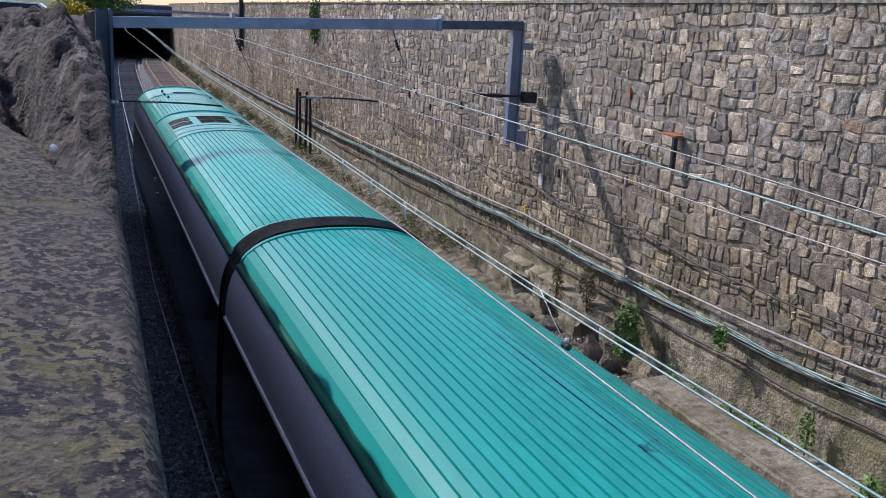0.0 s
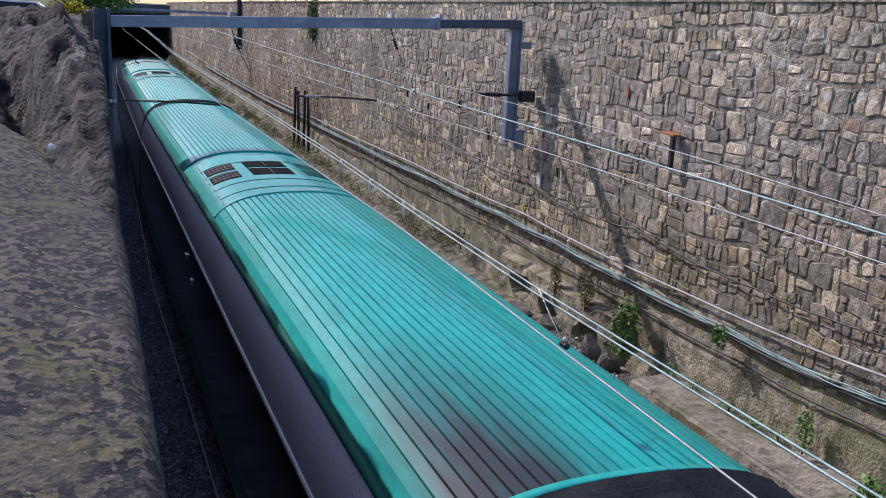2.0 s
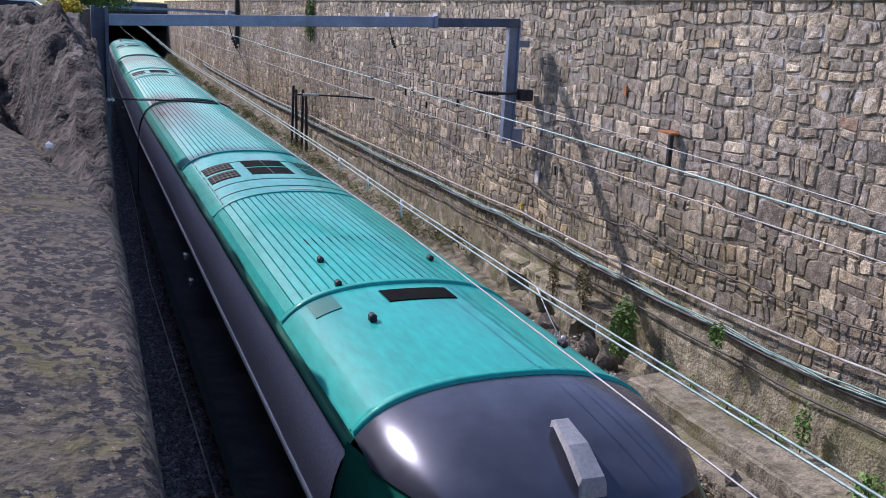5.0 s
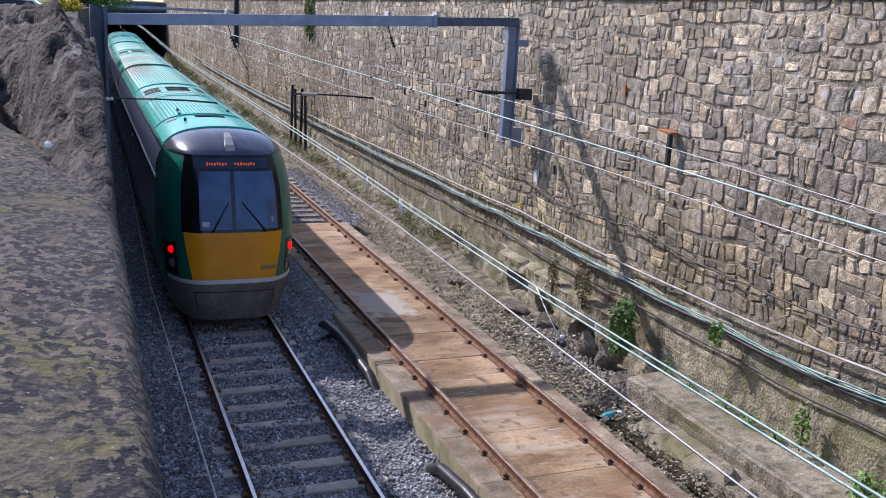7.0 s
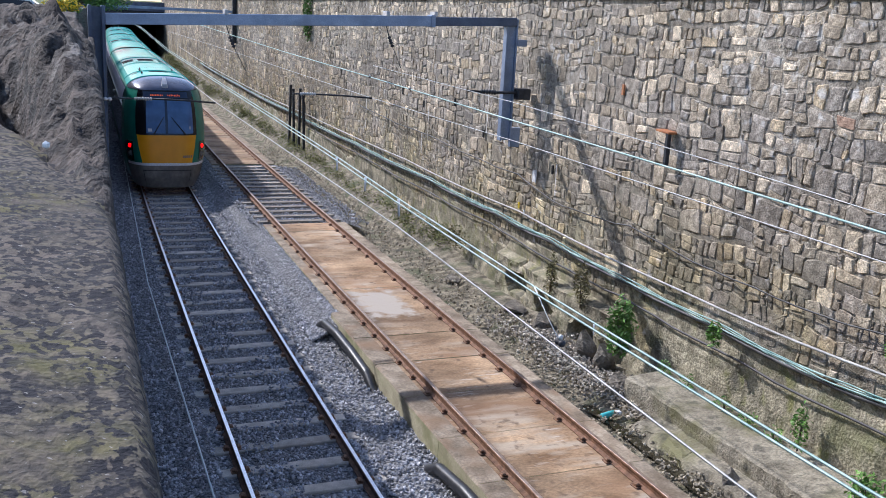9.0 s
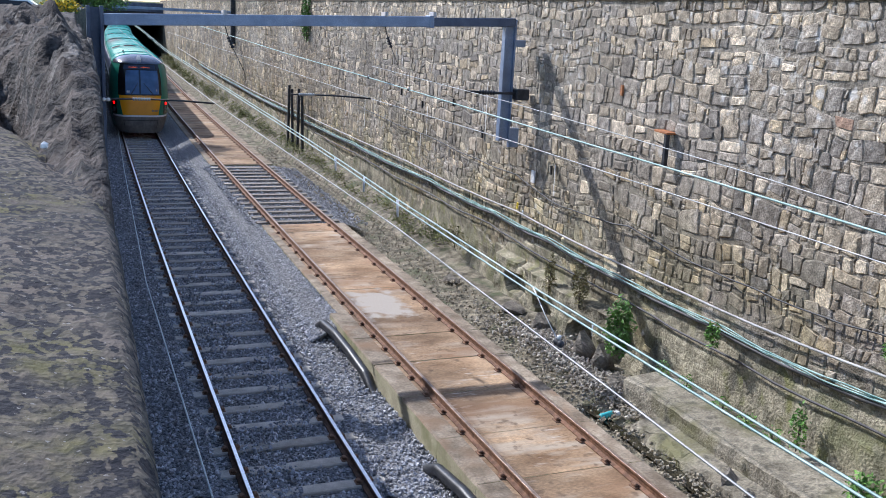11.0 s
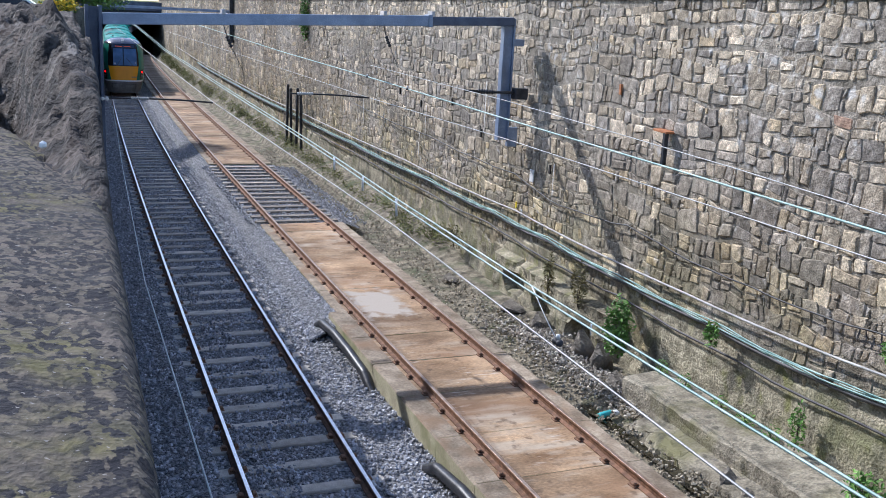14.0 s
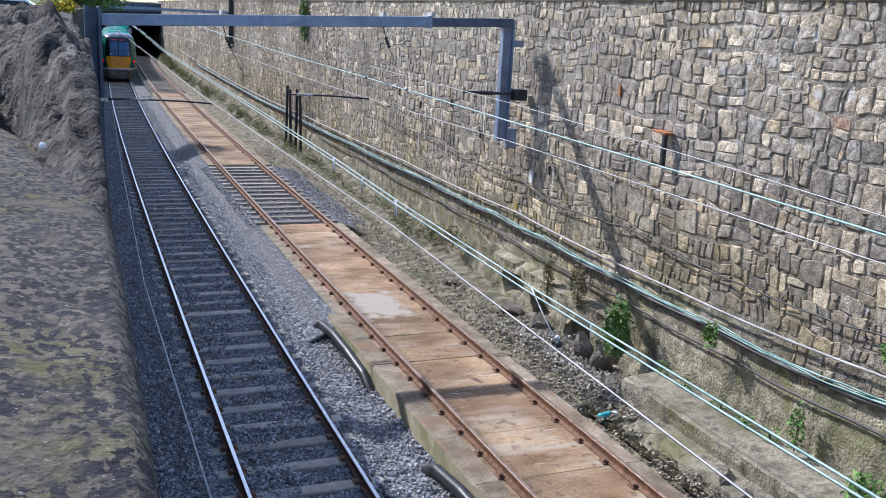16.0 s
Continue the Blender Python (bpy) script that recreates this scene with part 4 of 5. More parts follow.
def render_skirt():
    """Old render and bedrock along the wall's foot."""
    ys, zs = span(3, 36, 0.085) + span(36.3, 70, 0.3), span(-0.1, 2.5, 0.08)
    vs, fs = [], []
    for y in ys:
        for i, z in enumerate(zs):
            n = noise.noise(Vector((y * 0.5, z * 0.8, 2))) * 0.10 + noise.noise(Vector((y * 2.1, z * 2.6, 5))) * 0.05 + noise.noise(Vector((y * 6, z * 6, 8))) * 0.03 + noise.noise(Vector((y * 15, z * 15, 8))) * 0.012
            n *= 1.0 if z < 1.1 else 0.5
            top = 1.25 + 0.6 * max(0.0, min(1.0, (15 - y) / 5)) + 0.5 * noise.noise(Vector((y * 0.35, 0, 6))) + 0.2 * noise.noise(Vector((y * 1.7, 0, 3)))
            foot = 0.22 * max(0.0, 0.5 - z) ** 0.8
            out = 0.035 + n * 0.6 + foot
            if z > top:
                out = -0.04
            if 15.0 < y < 20.6 and z < 0.95 + 0.5 * n:
                out = 0.30 + n * 1.5
                for hy, hz, ry, rz in ((19.5, 0.42, 0.55, 0.27), (18.0, 0.24, 0.5, 0.30), (16.2, 0.22, 0.4, 0.28)):
                    if ((y - hy) / ry) ** 2 + ((z - hz) / rz) ** 2 < 1 + 3 * n:
                        out = 0.0
            vs.append((wall_x(y) - out, y, z - 0.0))
    k = len(zs)
    fs = [(i * k + j, (i + 1) * k + j, (i + 1) * k + j + 1, i * k + j + 1) for i in range(len(ys) - 1) for j in range(k - 1)]
    mesh("render_skirt", vs, fs, M_RENDER, WALL, "mossy weathered render at the wall's foot")


render_skirt()


def rock_verts(r, cx, cy, cz, s, flat=0.7):
    """A broken lump of rock."""
    bm = bmesh.new()
    bmesh.ops.create_icosphere(bm, subdivisions=2, radius=1.0)
    seed = r.uniform(0, 50)
    for v in bm.verts:
        d = 1 + 0.45 * noise.noise(v.co * 1.3 + Vector((seed, 0, 0))) + 0.15 * noise.noise(v.co * 3 + Vector((0, seed, 0)))
        p = v.co * d
        for ax in (Vector((1, 0.3, 0.2)), Vector((-0.4, 1, 0.3)), Vector((0.2, -0.5, 1))):
            q = ax.normalized()
            t = p.dot(q)
            if t > 0.55:
                p -= q * (t - 0.55)
        v.co = Vector((cx + p.x * s[0], cy + p.y * s[1], cz + p.z * s[2]))
    return bm


M_BOULDER = mat("split_rock", (0.13, 0.115, 0.095), (0.34, 0.30, 0.24), 3, 0.9, bump=0.9, fine=20, dist=0.06, c3=(0.08, 0.07, 0.06), grain=0.7)


M_LEDGE = mat("worn_ledge_concrete", (0.19, 0.168, 0.125), (0.42, 0.375, 0.285), 3.0, 0.92, grain=0.75, bump=0.9, fine=26, dist=0.03, c3=(0.17, 0.16, 0.08), wide=0.28)
overlay(M_LEDGE, (0.06, 0.056, 0.045), 3.0, 0.56, 0.68, strength=0.7)


def foot_of_wall():
    r = random.Random(5)
    def shelf(name, ya, yb, prof, rough, label, material):
        ys = span(ya, yb, 0.09)
        vs = []
        for y in ys:
            for i, (x, z) in enumerate(prof):
                n = noise.noise(Vector((y * 1.6, z * 2, i))) * 0.10 + noise.noise(Vector((y * 5, i * 1.7, 3))) * 0.05 + noise.noise(Vector((y * 14, i * 2.3, 3))) * 0.025
                vs.append((wall_x(y) + x + rough * n * (1 if i < 4 else 0.3), y, z + rough * n * 0.5 * (i > 1)))
        k = len(prof)
        fs = [(i * k + j, (i + 1) * k + j, (i + 1) * k + j + 1, i * k + j + 1) for i in range(len(ys) - 1) for j in range(k - 1)]
        fs.append(tuple((len(ys) - 1) * k + j for j in range(k)))
        tagged(mesh(name, vs, fs, material), label, "ledge", kind="structure")
    shelf("ledge", -4, 13.4, [(-0.98, -0.1), (-0.98, 0.30), (-0.97, 0.43), (-0.93, 0.46), (-0.6, 0.48), (-0.2, 0.50), (0.0, 0.52)], 0.4, "weathered concrete ledge along the wall's foot", M_LEDGE)
    shelf("lower_ledge", 3, 12.3, [(-1.50, -0.1), (-1.50, 0.02), (-1.46, 0.10), (-1.4, 0.14), (-1.2, 0.17), (-1.0, 0.18), (-0.95, 0.18)], 1.5, "broken lower stone bench beside the ditch", M_LEDGE)
    # low bank farther on
    ys = span(20.8, 118, 0.5)
    prof = [(-1.0, -0.08), (-0.85, 0.12), (-0.6, 0.28), (-0.3, 0.36), (0.0, 0.5)]
    vs = []
    for y in ys:
        for i, (x, z) in enumerate(prof):
            n = noise.noise(Vector((y * 0.8, x * 2, i))) * 0.12
            g = 1 + 0.6 * max(0, min(1, (y - 40) / 40))
            f = min(1.0, 0.15 + (y - 20.8) / 6)
            vs.append((wall_x(y) + x * (0.4 + 0.6 * f) + n * (i < 4) * f, y, -0.1 + (z * g + 0.1 + n) * f))
    k = len(prof)
    fs = [(i * k + j, (i + 1) * k + j, (i + 1) * k + j + 1, i * k + j + 1) for i in range(len(ys) - 1) for j in range(k - 1)]
    tagged(mesh("bank", vs, fs, M_DIRT, smooth=True), "weedy earth bank at the foot of the wall", "bank", kind="structure")
    for x, y, z, s in ((6.70, 18.75, 0.06, (0.32, 0.42, 0.17)), (6.72, 17.35, 0.12, (0.26, 0.30, 0.30)), (6.62, 16.75, 0.05, (0.24, 0.26, 0.20)), (6.70, 15.55, 0.22, (0.24, 0.27, 0.40)),
                       (6.78, 14.95, 0.18, (0.24, 0.26, 0.36)), (6.0, 10.1, 0.10, (0.17, 0.18, 0.26)), (5.95, 9.6, 0.08, (0.15, 0.2, 0.2)), (6.62, 14.1, 0.05, (0.25, 0.3, 0.2)), (6.25, 21.4, 0.05, (0.22, 0.3, 0.13))):
        ob = link("boulder", rock_verts(r, 0, 0, 0, s), M_BOULDER)
        ob.location = (x, y, z)
        tagged(ob, "grey-brown split rock lying at the wall's foot", "boulder", group="boulders at the wall's foot")


foot_of_wall()


def lumps(name, n, zone, size, material, seed, label, category):
    """Many small stones in one mesh. zone(r) gives x, y, z."""
    r = np.random.RandomState(seed)
    base = np.array([(1, 0, 0), (-1, 0, 0), (0, 1, 0), (0, -1, 0), (0, 0, 1), (0, 0, -1)], float)
    tri = np.array([(0, 2, 4), (2, 1, 4), (1, 3, 4), (3, 0, 4), (2, 0, 5), (1, 2, 5), (3, 1, 5), (0, 3, 5)])
    rr = random.Random(seed)
    vs, fs = [], []
    for i in range(n):
        x, y, z = zone(rr)
        q = Euler((rr.uniform(0, 6.3), rr.uniform(0, 6.3), rr.uniform(0, 6.3))).to_matrix()
        s = rr.uniform(*size)
        v = base * (s * r.uniform(0.6, 1.25, (6, 1))) @ np.array(q)
        o = len(vs)
        vs.extend((v + (x, y, z)).tolist())
        fs.extend((tri + o).tolist())
    ob = mesh(name, vs, fs, material)
    return tagged(ob, label, category, kind="stuff")


def near_y(r, a, b):
    return a + (b - a) * r.random() ** 1.7


def zone_ballast(r):
    y = near_y(r, 6.5, 72)
    x = r.uniform(-2.5, 2.15 if y < 18 else 2.35)
    z = -0.188 + r.uniform(-0.015, 0.022) + (0.06 if abs(x) > 1.12 else 0)
    if abs(x) < 1.12 and noise.noise(Vector((x * 1.3, y * 1.1, 5))) > 0.12:
        z += 0.045
    if x > 1.5:
        z += 0.12 * (x - 1.5)
    if abs(abs(x) - 0.835) < 0.06:
        x += 0.14
    return x + cen(y), y, z


lumps("ballast_stones", 72000, zone_ballast, (0.018, 0.042), M_CHIP, 3, "loose angular grey ballast stones", "ballast")


def zone_ditch(r):
    y = near_y(r, 8, 45)
    x = r.uniform(1.34, 2.75)
    return cen2(y) + x, y, -0.06 + 0.05 * x + r.uniform(-0.02, 0.04)


M_RUBBLE = mat("ditch_rubble", (0.20, 0.165, 0.115), (0.50, 0.44, 0.34), 6, 0.9, bump=0.4, island=0.45)
lumps("ditch_rubble", 4200, zone_ditch, (0.008, 0.045), M_RUBBLE, 9, "mixed stones and litter in the drainage strip", "rubble")


def zone_spill(r):
    y = r.gauss(15.2, 1.5)
    x = 6.25 + r.gauss(0, 0.28) - 0.05 * (y - 15)
    return x, y, 0.02 + 0.16 * math.exp(-((y - 16.3) / 0.9) ** 2) + r.uniform(-0.02, 0.05)


M_SPILL = mat("pale_rubble", (0.24, 0.205, 0.165), (0.58, 0.53, 0.45), 6, 0.9, bump=0.4, island=0.55)
lumps("spilled_rubble", 2600, zone_spill, (0.01, 0.05), M_SPILL, 17, "pale broken rubble spilled from the wall's foot", "rubble")


def zone_siding(r):
    y = r.uniform(27.4, 38.2)
    x = r.uniform(-1.5, 2.2)
    return cen2(y) + x, y, 0.235 + r.uniform(-0.02, 0.03) - 0.1 * max(0, x - 1.2)


lumps("siding_ballast", 5000, zone_siding, (0.02, 0.045), M_CHIP, 11, "loose ballast between timber sleepers", "ballast")
ob = sweep("siding_bed", [(-1.7, -0.1), (-1.3, 0.23), (1.4, 0.23), (1.9, 0.05)], span(27.2, 38.4, 1.0), cen2, M_BALLAST)
tagged(ob, "ballast bed between the two siding slabs", "ballast", kind="structure")
ob = sweep("ballast_heap", [(-1.9, -0.1), (-1.55, 0.1), (-1.2, 0.24), (-1.1, 0.2)], span(18.0, 68, 1.0), cen2, M_BALLAST)
tagged(ob, "ballast banked against the siding slab", "ballast", kind="structure")


def zone_heap(r):
    y = near_y(r, 18.0, 68)
    x = r.uniform(-1.9, -1.15)
    return cen2(y) + x, y, -0.1 + (x + 1.9) * 0.46 + r.uniform(0, 0.02)


lumps("heap_stones", 11000, zone_heap, (0.018, 0.042), M_CHIP, 13, "ballast stones banked against the slab", "ballast")


# ---- line-side things ----
def clip_mesh():
    bm = bmesh.new()
    box(bm, -0.14, 0.14, -0.075, 0.075, 0.0, 0.02, 0.004)
    for s in (-1, 1):
        box(bm, s * 0.095 - 0.03, s * 0.095 + 0.03, -0.05, 0.05, 0.02, 0.065, 0.012)
        box(bm, s * 0.06 - 0.012, s * 0.06 + 0.012, -0.06, 0.06, 0.03, 0.05, 0.004)
    me = bpy.data.meshes.new("rail_clip")
    bm.to_mesh(me)
    bm.free()
    me.materials.append(M_CLIP)
    return me


def clips():
    me = clip_mesh()
    for root in [o for o in scene.objects if o.name.startswith("track_slab")]:
        y0 = root.location.y
        y1 = 27.0 if y0 < 0 else 70
        y = max(y0 + 0.3, 4.0)
        while y < y1:
            for s in (-0.835, 0.835):
                c = new("rail_clip", me)
                c.parent = root
                c.location = (cen2(y) + s - root.location.x, y - y0, 0.292)
                c.rotation_euler = (0, 0, rng.uniform(-0.12, 0.12))
            y += 0.76
    for sl in [o for o in scene.objects if o.name.startswith(("sleeper", "timber_sleeper"))]:
        if 4 < sl.location.y < 45:
            for s in (-0.835, 0.835):
                c = new("rail_clip", me)
                c.parent = sl
                c.location = (s, 0, 0.285 if sl.name.startswith("timber") else -0.155)


clips()


def pipes():
    a = [(2.06, 18.8, -0.1), (2.10, 18.3, 0.16), (2.12, 17.4, 0.22), (2.14, 16.5, 0.18), (2.17, 15.6, 0.08), (2.19, 14.9, -0.25)]
    b = [(2.05, 12.3, -0.25), (2.06, 11.7, 0.08), (2.08, 10.8, 0.17), (2.10, 9.5, 0.17), (2.12, 8.0, 0.15)]
    for pts in (a, b):
        fine = []
        for i in range(len(pts) - 1):
            for k in range(16):
                fine.append(Vector(pts[i]).lerp(Vector(pts[i + 1]), k / 16))
        rad = [0.085 + (0.008 if k % 2 else 0) for k in range(len(fine))]
        tagged(tube("drain_pipe", fine, rad, M_PIPE, seg=12), "black ribbed plastic drain pipe half buried in ballast", "pipe", group="drain pipes")
    # thin cord along the cess
    tagged(tube("cess_cord", [(-1.14, 4, 0.0), (-1.14, 11.7, 0.05), (-1.07, 22.4, 0.1), (-0.5, 38, 0.1), (0.06, 51, 0.1), (0.5, 62, 0.1)], 0.016, M_CORD, seg=5),
           "thin pale cord lying beside the rail", "cord")


pipes()


def wall_cables():
    def c(name, pts, r, m, label, sub=5, wob=0.0, off=0.0, seed=0):
        out = []
        for i in range(len(pts) - 1):
            (ya, za), (yb, zb) = pts[i], pts[i + 1]
            for k in range(sub):
                t = k / sub
                y = ya + (yb - ya) * t
                z = za + (zb - za) * t - 0.05 * 4 * t * (1 - t) * min(1.0, abs(yb - ya) / 5)
                n = wob * math.sin(y * 2.3 + seed) + wob * 0.6 * math.sin(y * 5.1 + seed * 2)
                out.append((wall_x(y) - 0.12 - off + n * 0.5, y, z + n))
        y, z = pts[-1]
        out.append((wall_x(y) - 0.12 - off, y, z))
        return tagged(tube(name, out, r, m, seg=6), label, "cable", group="cables along the wall")
    c("wall_cable", [(4, 2.3), (8.57, 2.18), (13.1, 2.02), (19.9, 2.08), (28, 2.03), (41.7, 1.95), (59.5, 1.9), (99, 2.3)], 0.021, M_CABLEP, "pale grey cable strung along the stone wall")
    B = [(4, 1.9), (8.41, 1.87), (9.79, 1.74), (12.26, 1.75), (14.88, 1.74), (18.16, 1.80), (21.2, 1.81), (25.7, 1.81), (34, 1.74), (44.7, 1.73), (60, 1.75), (80, 1.9)]
    for i in range(5):
        c("bundle_cable", [(y, z + (0.018 * (i - 2))) for y, z in B], 0.011, M_CABLET if i % 2 == 0 else M_WIRE, "pale teal cable in a sagging bundle", 6, 0.012, 0.02 * (i % 3), i * 1.3)
    c("bundle_cable", [(y, z - 0.07) for y, z in B], 0.034, M_CABLE, "black cable under the teal bundle", 6, 0.008, 0.0, 4)
    c("wall_cable", [(4, 1.42), (8.41, 1.40), (12.2, 1.33), (15.2, 1.37), (18, 1.33), (21.4, 1.46), (26, 1.40), (34, 1.42), (40, 1.40)], 0.02, M_CABLE, "black cable fixed low on the wall", 5, 0.01)
    c("wall_cable", [(5, 2.75), (8.72, 2.69), (9.9, 2.62), (12.5, 2.6), (15.1, 2.78), (17.8, 2.63), (20.1, 2.92), (26, 3.05), (34, 3.2)], 0.014, M_CABLE, "thin black cable sagging across the stones", 5, 0.012)


wall_cables()


def insulator(name, a, b, r, n, material, parent, label=""):
    a, b = Vector(a), Vector(b)
    pts, rad = [], []
    for i in range(n):
        for f, k in ((0.0, 0.45), (0.35, 1.0), (0.65, 1.0), (0.95, 0.45)):
            pts.append(a.lerp(b, (i + f) / n))
            rad.append(r * k)
    return tube(name, pts, rad, material, parent, label, 10)


def registration():
    """Arms and insulators that hold the wires at the gantry."""
    arm = empty("registration_arm", -1.95, 20, 4.56)
    tube("rod", [(0.0, 0, 0), (0.35, 0, 0)], 0.02, M_DARKST, arm)
    insulator("insulator", (0.5, 0, 0), (0.85, 0, 0), 0.036, 7, M_CABLEP, arm, "white ribbed insulator")
    tube("rod", [(0.3, 0, 0), (0.5, 0, 0)], 0.018, M_DARKST, arm)
    tube("tube_arm", [(0.85, 0, 0), (1.5, 0, -0.02), (2.1, 0, -0.06)], 0.02, M_DARKST, arm)
    insulator("insulator", (-0.08, -0.16, 0), (0.08, -0.16, 0), 0.04, 2, M_WHITE, arm, "small white insulator")
    tagged(arm, "slim dark registration arm with white insulator", "registration arm", group="registration arms")
    arm = empty("registration_arm", 1.75, 20, 4.72)
    insulator("insulator", (0.15, 0, 0), (0.5, 0, 0), 0.036, 7, M_CABLEP, arm, "white ribbed insulator")
    tube("rod", [(0.0, 0, 0), (0.15, 0, 0)], 0.018, M_DARKST, arm)
    tube("tube_arm", [(0.5, 0, 0), (1.1, 0, -0.02), (1.75, 0, -0.06)], 0.02, M_DARKST, arm)
    tagged(arm, "slim dark registration arm with white insulator", "registration arm", group="registration arms")
    arm = empty("registration_arm", 6.6, 19.85, 4.86)
    tube("tube_arm", [(-0.9, 0, 0.02), (-0.6, 0, 0.01)], 0.03, M_DARKST, arm)
    insulator("insulator", (-0.6, 0, 0.01), (-0.2, 0, 0.0), 0.06, 6, M_DARKST, arm, "brown ribbed insulator")
    tube("rod", [(-0.2, 0, 0), (0.5, 0, 0.0)], 0.035, M_DARKST, arm)
    bm = bmesh.new()
    box(bm, 0.3, 0.62, -0.12, 0.12, -0.15, 0.1, 0.015)
    part("junction_box", bm, M_DARKST, arm, "dark steel junction box")
    tagged(arm, "short dark arm with ribbed insulator at the wall post", "registration arm", group="registration arms")
    # droppers and clamps on the twin messenger
    for y, za, y2, zb in ((5.58, 4.66, 5.17, 4.42), (8.43, 4.72, 8.4, 4.58), (9.5, 4.75, 9.5, 4.62), (10.63, 4.79, 10.6, 4.66), (4.78, 4.65, 4.78, 4.60)):
        tagged(tube("dropper", [(0.1, y, za + 0.02), (0.1, (y + y2) / 2, (za + zb) / 2), (0.1, y2, zb)], [0.014, 0.011, 0.012] if 8 < y < 11 else [0.006, 0.003, 0.005], M_WHITE, seg=6), "pale dropper clip on the messenger wire", "dropper", group="droppers")
    for x, y, z in ((0.1, 5.17, 4.42), (3.5, 17.6, 5.06), (3.5, 20.2, 5.1)):
        d = empty("wire_clamp", x, y, z)
        insulator("clamp_body", (0, -0.05, 0.0), (0, 0.05, 0.0), 0.025, 2, M_DARKST, d)
        tube("clamp_cap", [(0, 0, 0.02), (0, 0, 0.05)], 0.016, M_WHITE, d)
        tagged(d, "dark wire clamp with pale cap", "wire clamp", group="wire clamps")
    # hangers under the beam
    for x in (0.35, 3.75, 4.85):
        bz = 6.08 + (x + 1.95) * 0.0407
        h = empty("beam_hanger", x, 20, bz)
        bm = bmesh.new()
        box(bm, -0.035, 0.035, -0.15, 0.15, 0.10, 0.2, 0.008)
        part("saddle", bm, M_LAMPOFF, h)
        if x < 4.5:
            insulator("insulator", (0.08, 0, -0.32), (0.18, 0, -0.55), 0.04, 4, M_DARKST, h, "dark ribbed insulator")
            tube("rod", [(0.02, 0, -0.11), (0.08, 0, -0.32)], 0.01, M_DARKST, h)
            tube("stay_wire", [(0.18, 0, -0.55), (0.42, 0.1, -1.0)], 0.006, M_DARKST, h)
        tagged(h, "saddle and hanging insulator on the gantry beam", "wire hanger", group="hangers on the beam")


registration()


def line_side():
    r = random.Random(31)
    for i, y in enumerate((41.3, 42.3, 43.3, 44.3)):
        bm = bmesh.new()
        box(bm, -0.055, 0.055, -0.055, 0.055, 0.0, 2.6 + 0.1 * (i % 2), 0.015)
        ob = link("timber_post", bm, M_DARKST)
        ob.location = (wall_x(y) - 0.35, y, 0.35)
        ob.rotation_euler = (r.uniform(-0.02, 0.02), r.uniform(-0.03, 0.03), 0)
        tagged(ob, "tall black post standing close to the wall", "post", group="black posts by the wall")
    # rusty bracket on the wall
    root = empty("wall_bracket", wall_x(14.1), 14.1, 4.1)
    bm = bmesh.new()
    box(bm, -0.20, -0.12, -0.04, 0.04, 0.0, 0.58, 0.008)
    part("upright", bm, M_DARKST, root)
    bm = bmesh.new()
    box(bm, -0.2, 0.0, -0.03, 0.38, 0.56, 0.60, 0.006, Matrix.Rotation(0.04, 4, "X"))
    part("rusty_arm", bm, M_ORANGEST, root, "rusty orange arm")
    tagged(root, "rusty steel bracket bolted to the stone wall", "bracket")
    for y, z, w, h, m, lab in ((19.3, 3.02, 0.17, 0.28, M_WHITE, "small white marker plate on the stone wall"), (20.0, 2.2, 0.05, 0.15, M_YELLOW, "small yellow tag on the stone wall"),
                               (19.7, 2.08, 0.05, 0.14, M_WHITE, "small white tag on the stone wall")):
        bm = bmesh.new()
        box(bm, -0.015, 0.015, -w / 2, w / 2, -h / 2, h / 2, 0.004)
        ob = link("marker_plate", bm, m)
        ob.location = (wall_x(y) - 0.07, y, z)
        tagged(ob, lab, "marker", group="markers on the wall")
    # weep holes, rust red and dark
    for y, z, m in ((15.9, 5.28, M_ORANGEST), (18.5, 3.3, M_UNDER), (24.5, 4.2, M_UNDER), (27, 3.9, M_UNDER), (29, 4.1, M_UNDER), (22.4, 3.6, M_UNDER)):
        bm = bmesh.new()
        box(bm, -0.02, 0.02, -0.035, 0.035, -0.1, 0.1, 0.004)
        ob = link("weep_hole", bm, m)
        ob.location = (wall_x(y) - 0.045, y, z)
        tagged(ob, "narrow drain slot in the stone wall", "drain slot", group="drain slots in the wall")
    for y, z, w, h in ((22.2, 4.3, 0.16, 1.3), (26.5, 3.4, 0.14, 1.0), (27.0, 2.7, 0.12, 0.7), (18.3, 3.1, 0.10, 0.7), (33, 3.0, 0.16, 1.1)):
        vs = []
        for k in range(9):
            q = w * (0.5 + 0.4 * noise.noise(Vector((k * 0.7, y, 1)))) * (1 - 0.5 * k / 8)
            vs += [(0, -q / 2, -h * k / 8), (0, q / 2, -h * k / 8)]
        ob = mesh("lime_streak", vs, [(2 * k, 2 * k + 1, 2 * k + 3, 2 * k + 2) for k in range(8)], M_LIME)
        ob.location = (wall_x(y) - 0.055, y, z + h / 2)
        tagged(ob, "pale lime run on the stone wall", "stain", group="lime runs on the wall", kind="structure")
    # far post fixed to the wall top, with its arm
    root = empty("wall_mast", wall_x(62) - 0.15, 62, 4.2)
    bm = bmesh.new()
    box(bm, -0.12, 0.12, -0.15, 0.15, 0.0, 2.9, 0.01)
    part("upright", bm, M_DARKST, root)
    bm = bmesh.new()
    box(bm, -7.5, 0.0, -0.08, 0.08, 1.82, 1.98, 0.01)
    part("arm", bm, M_STEEL, root)
    tagged(root, "dark mast and arm fixed to the far wall", "mast")
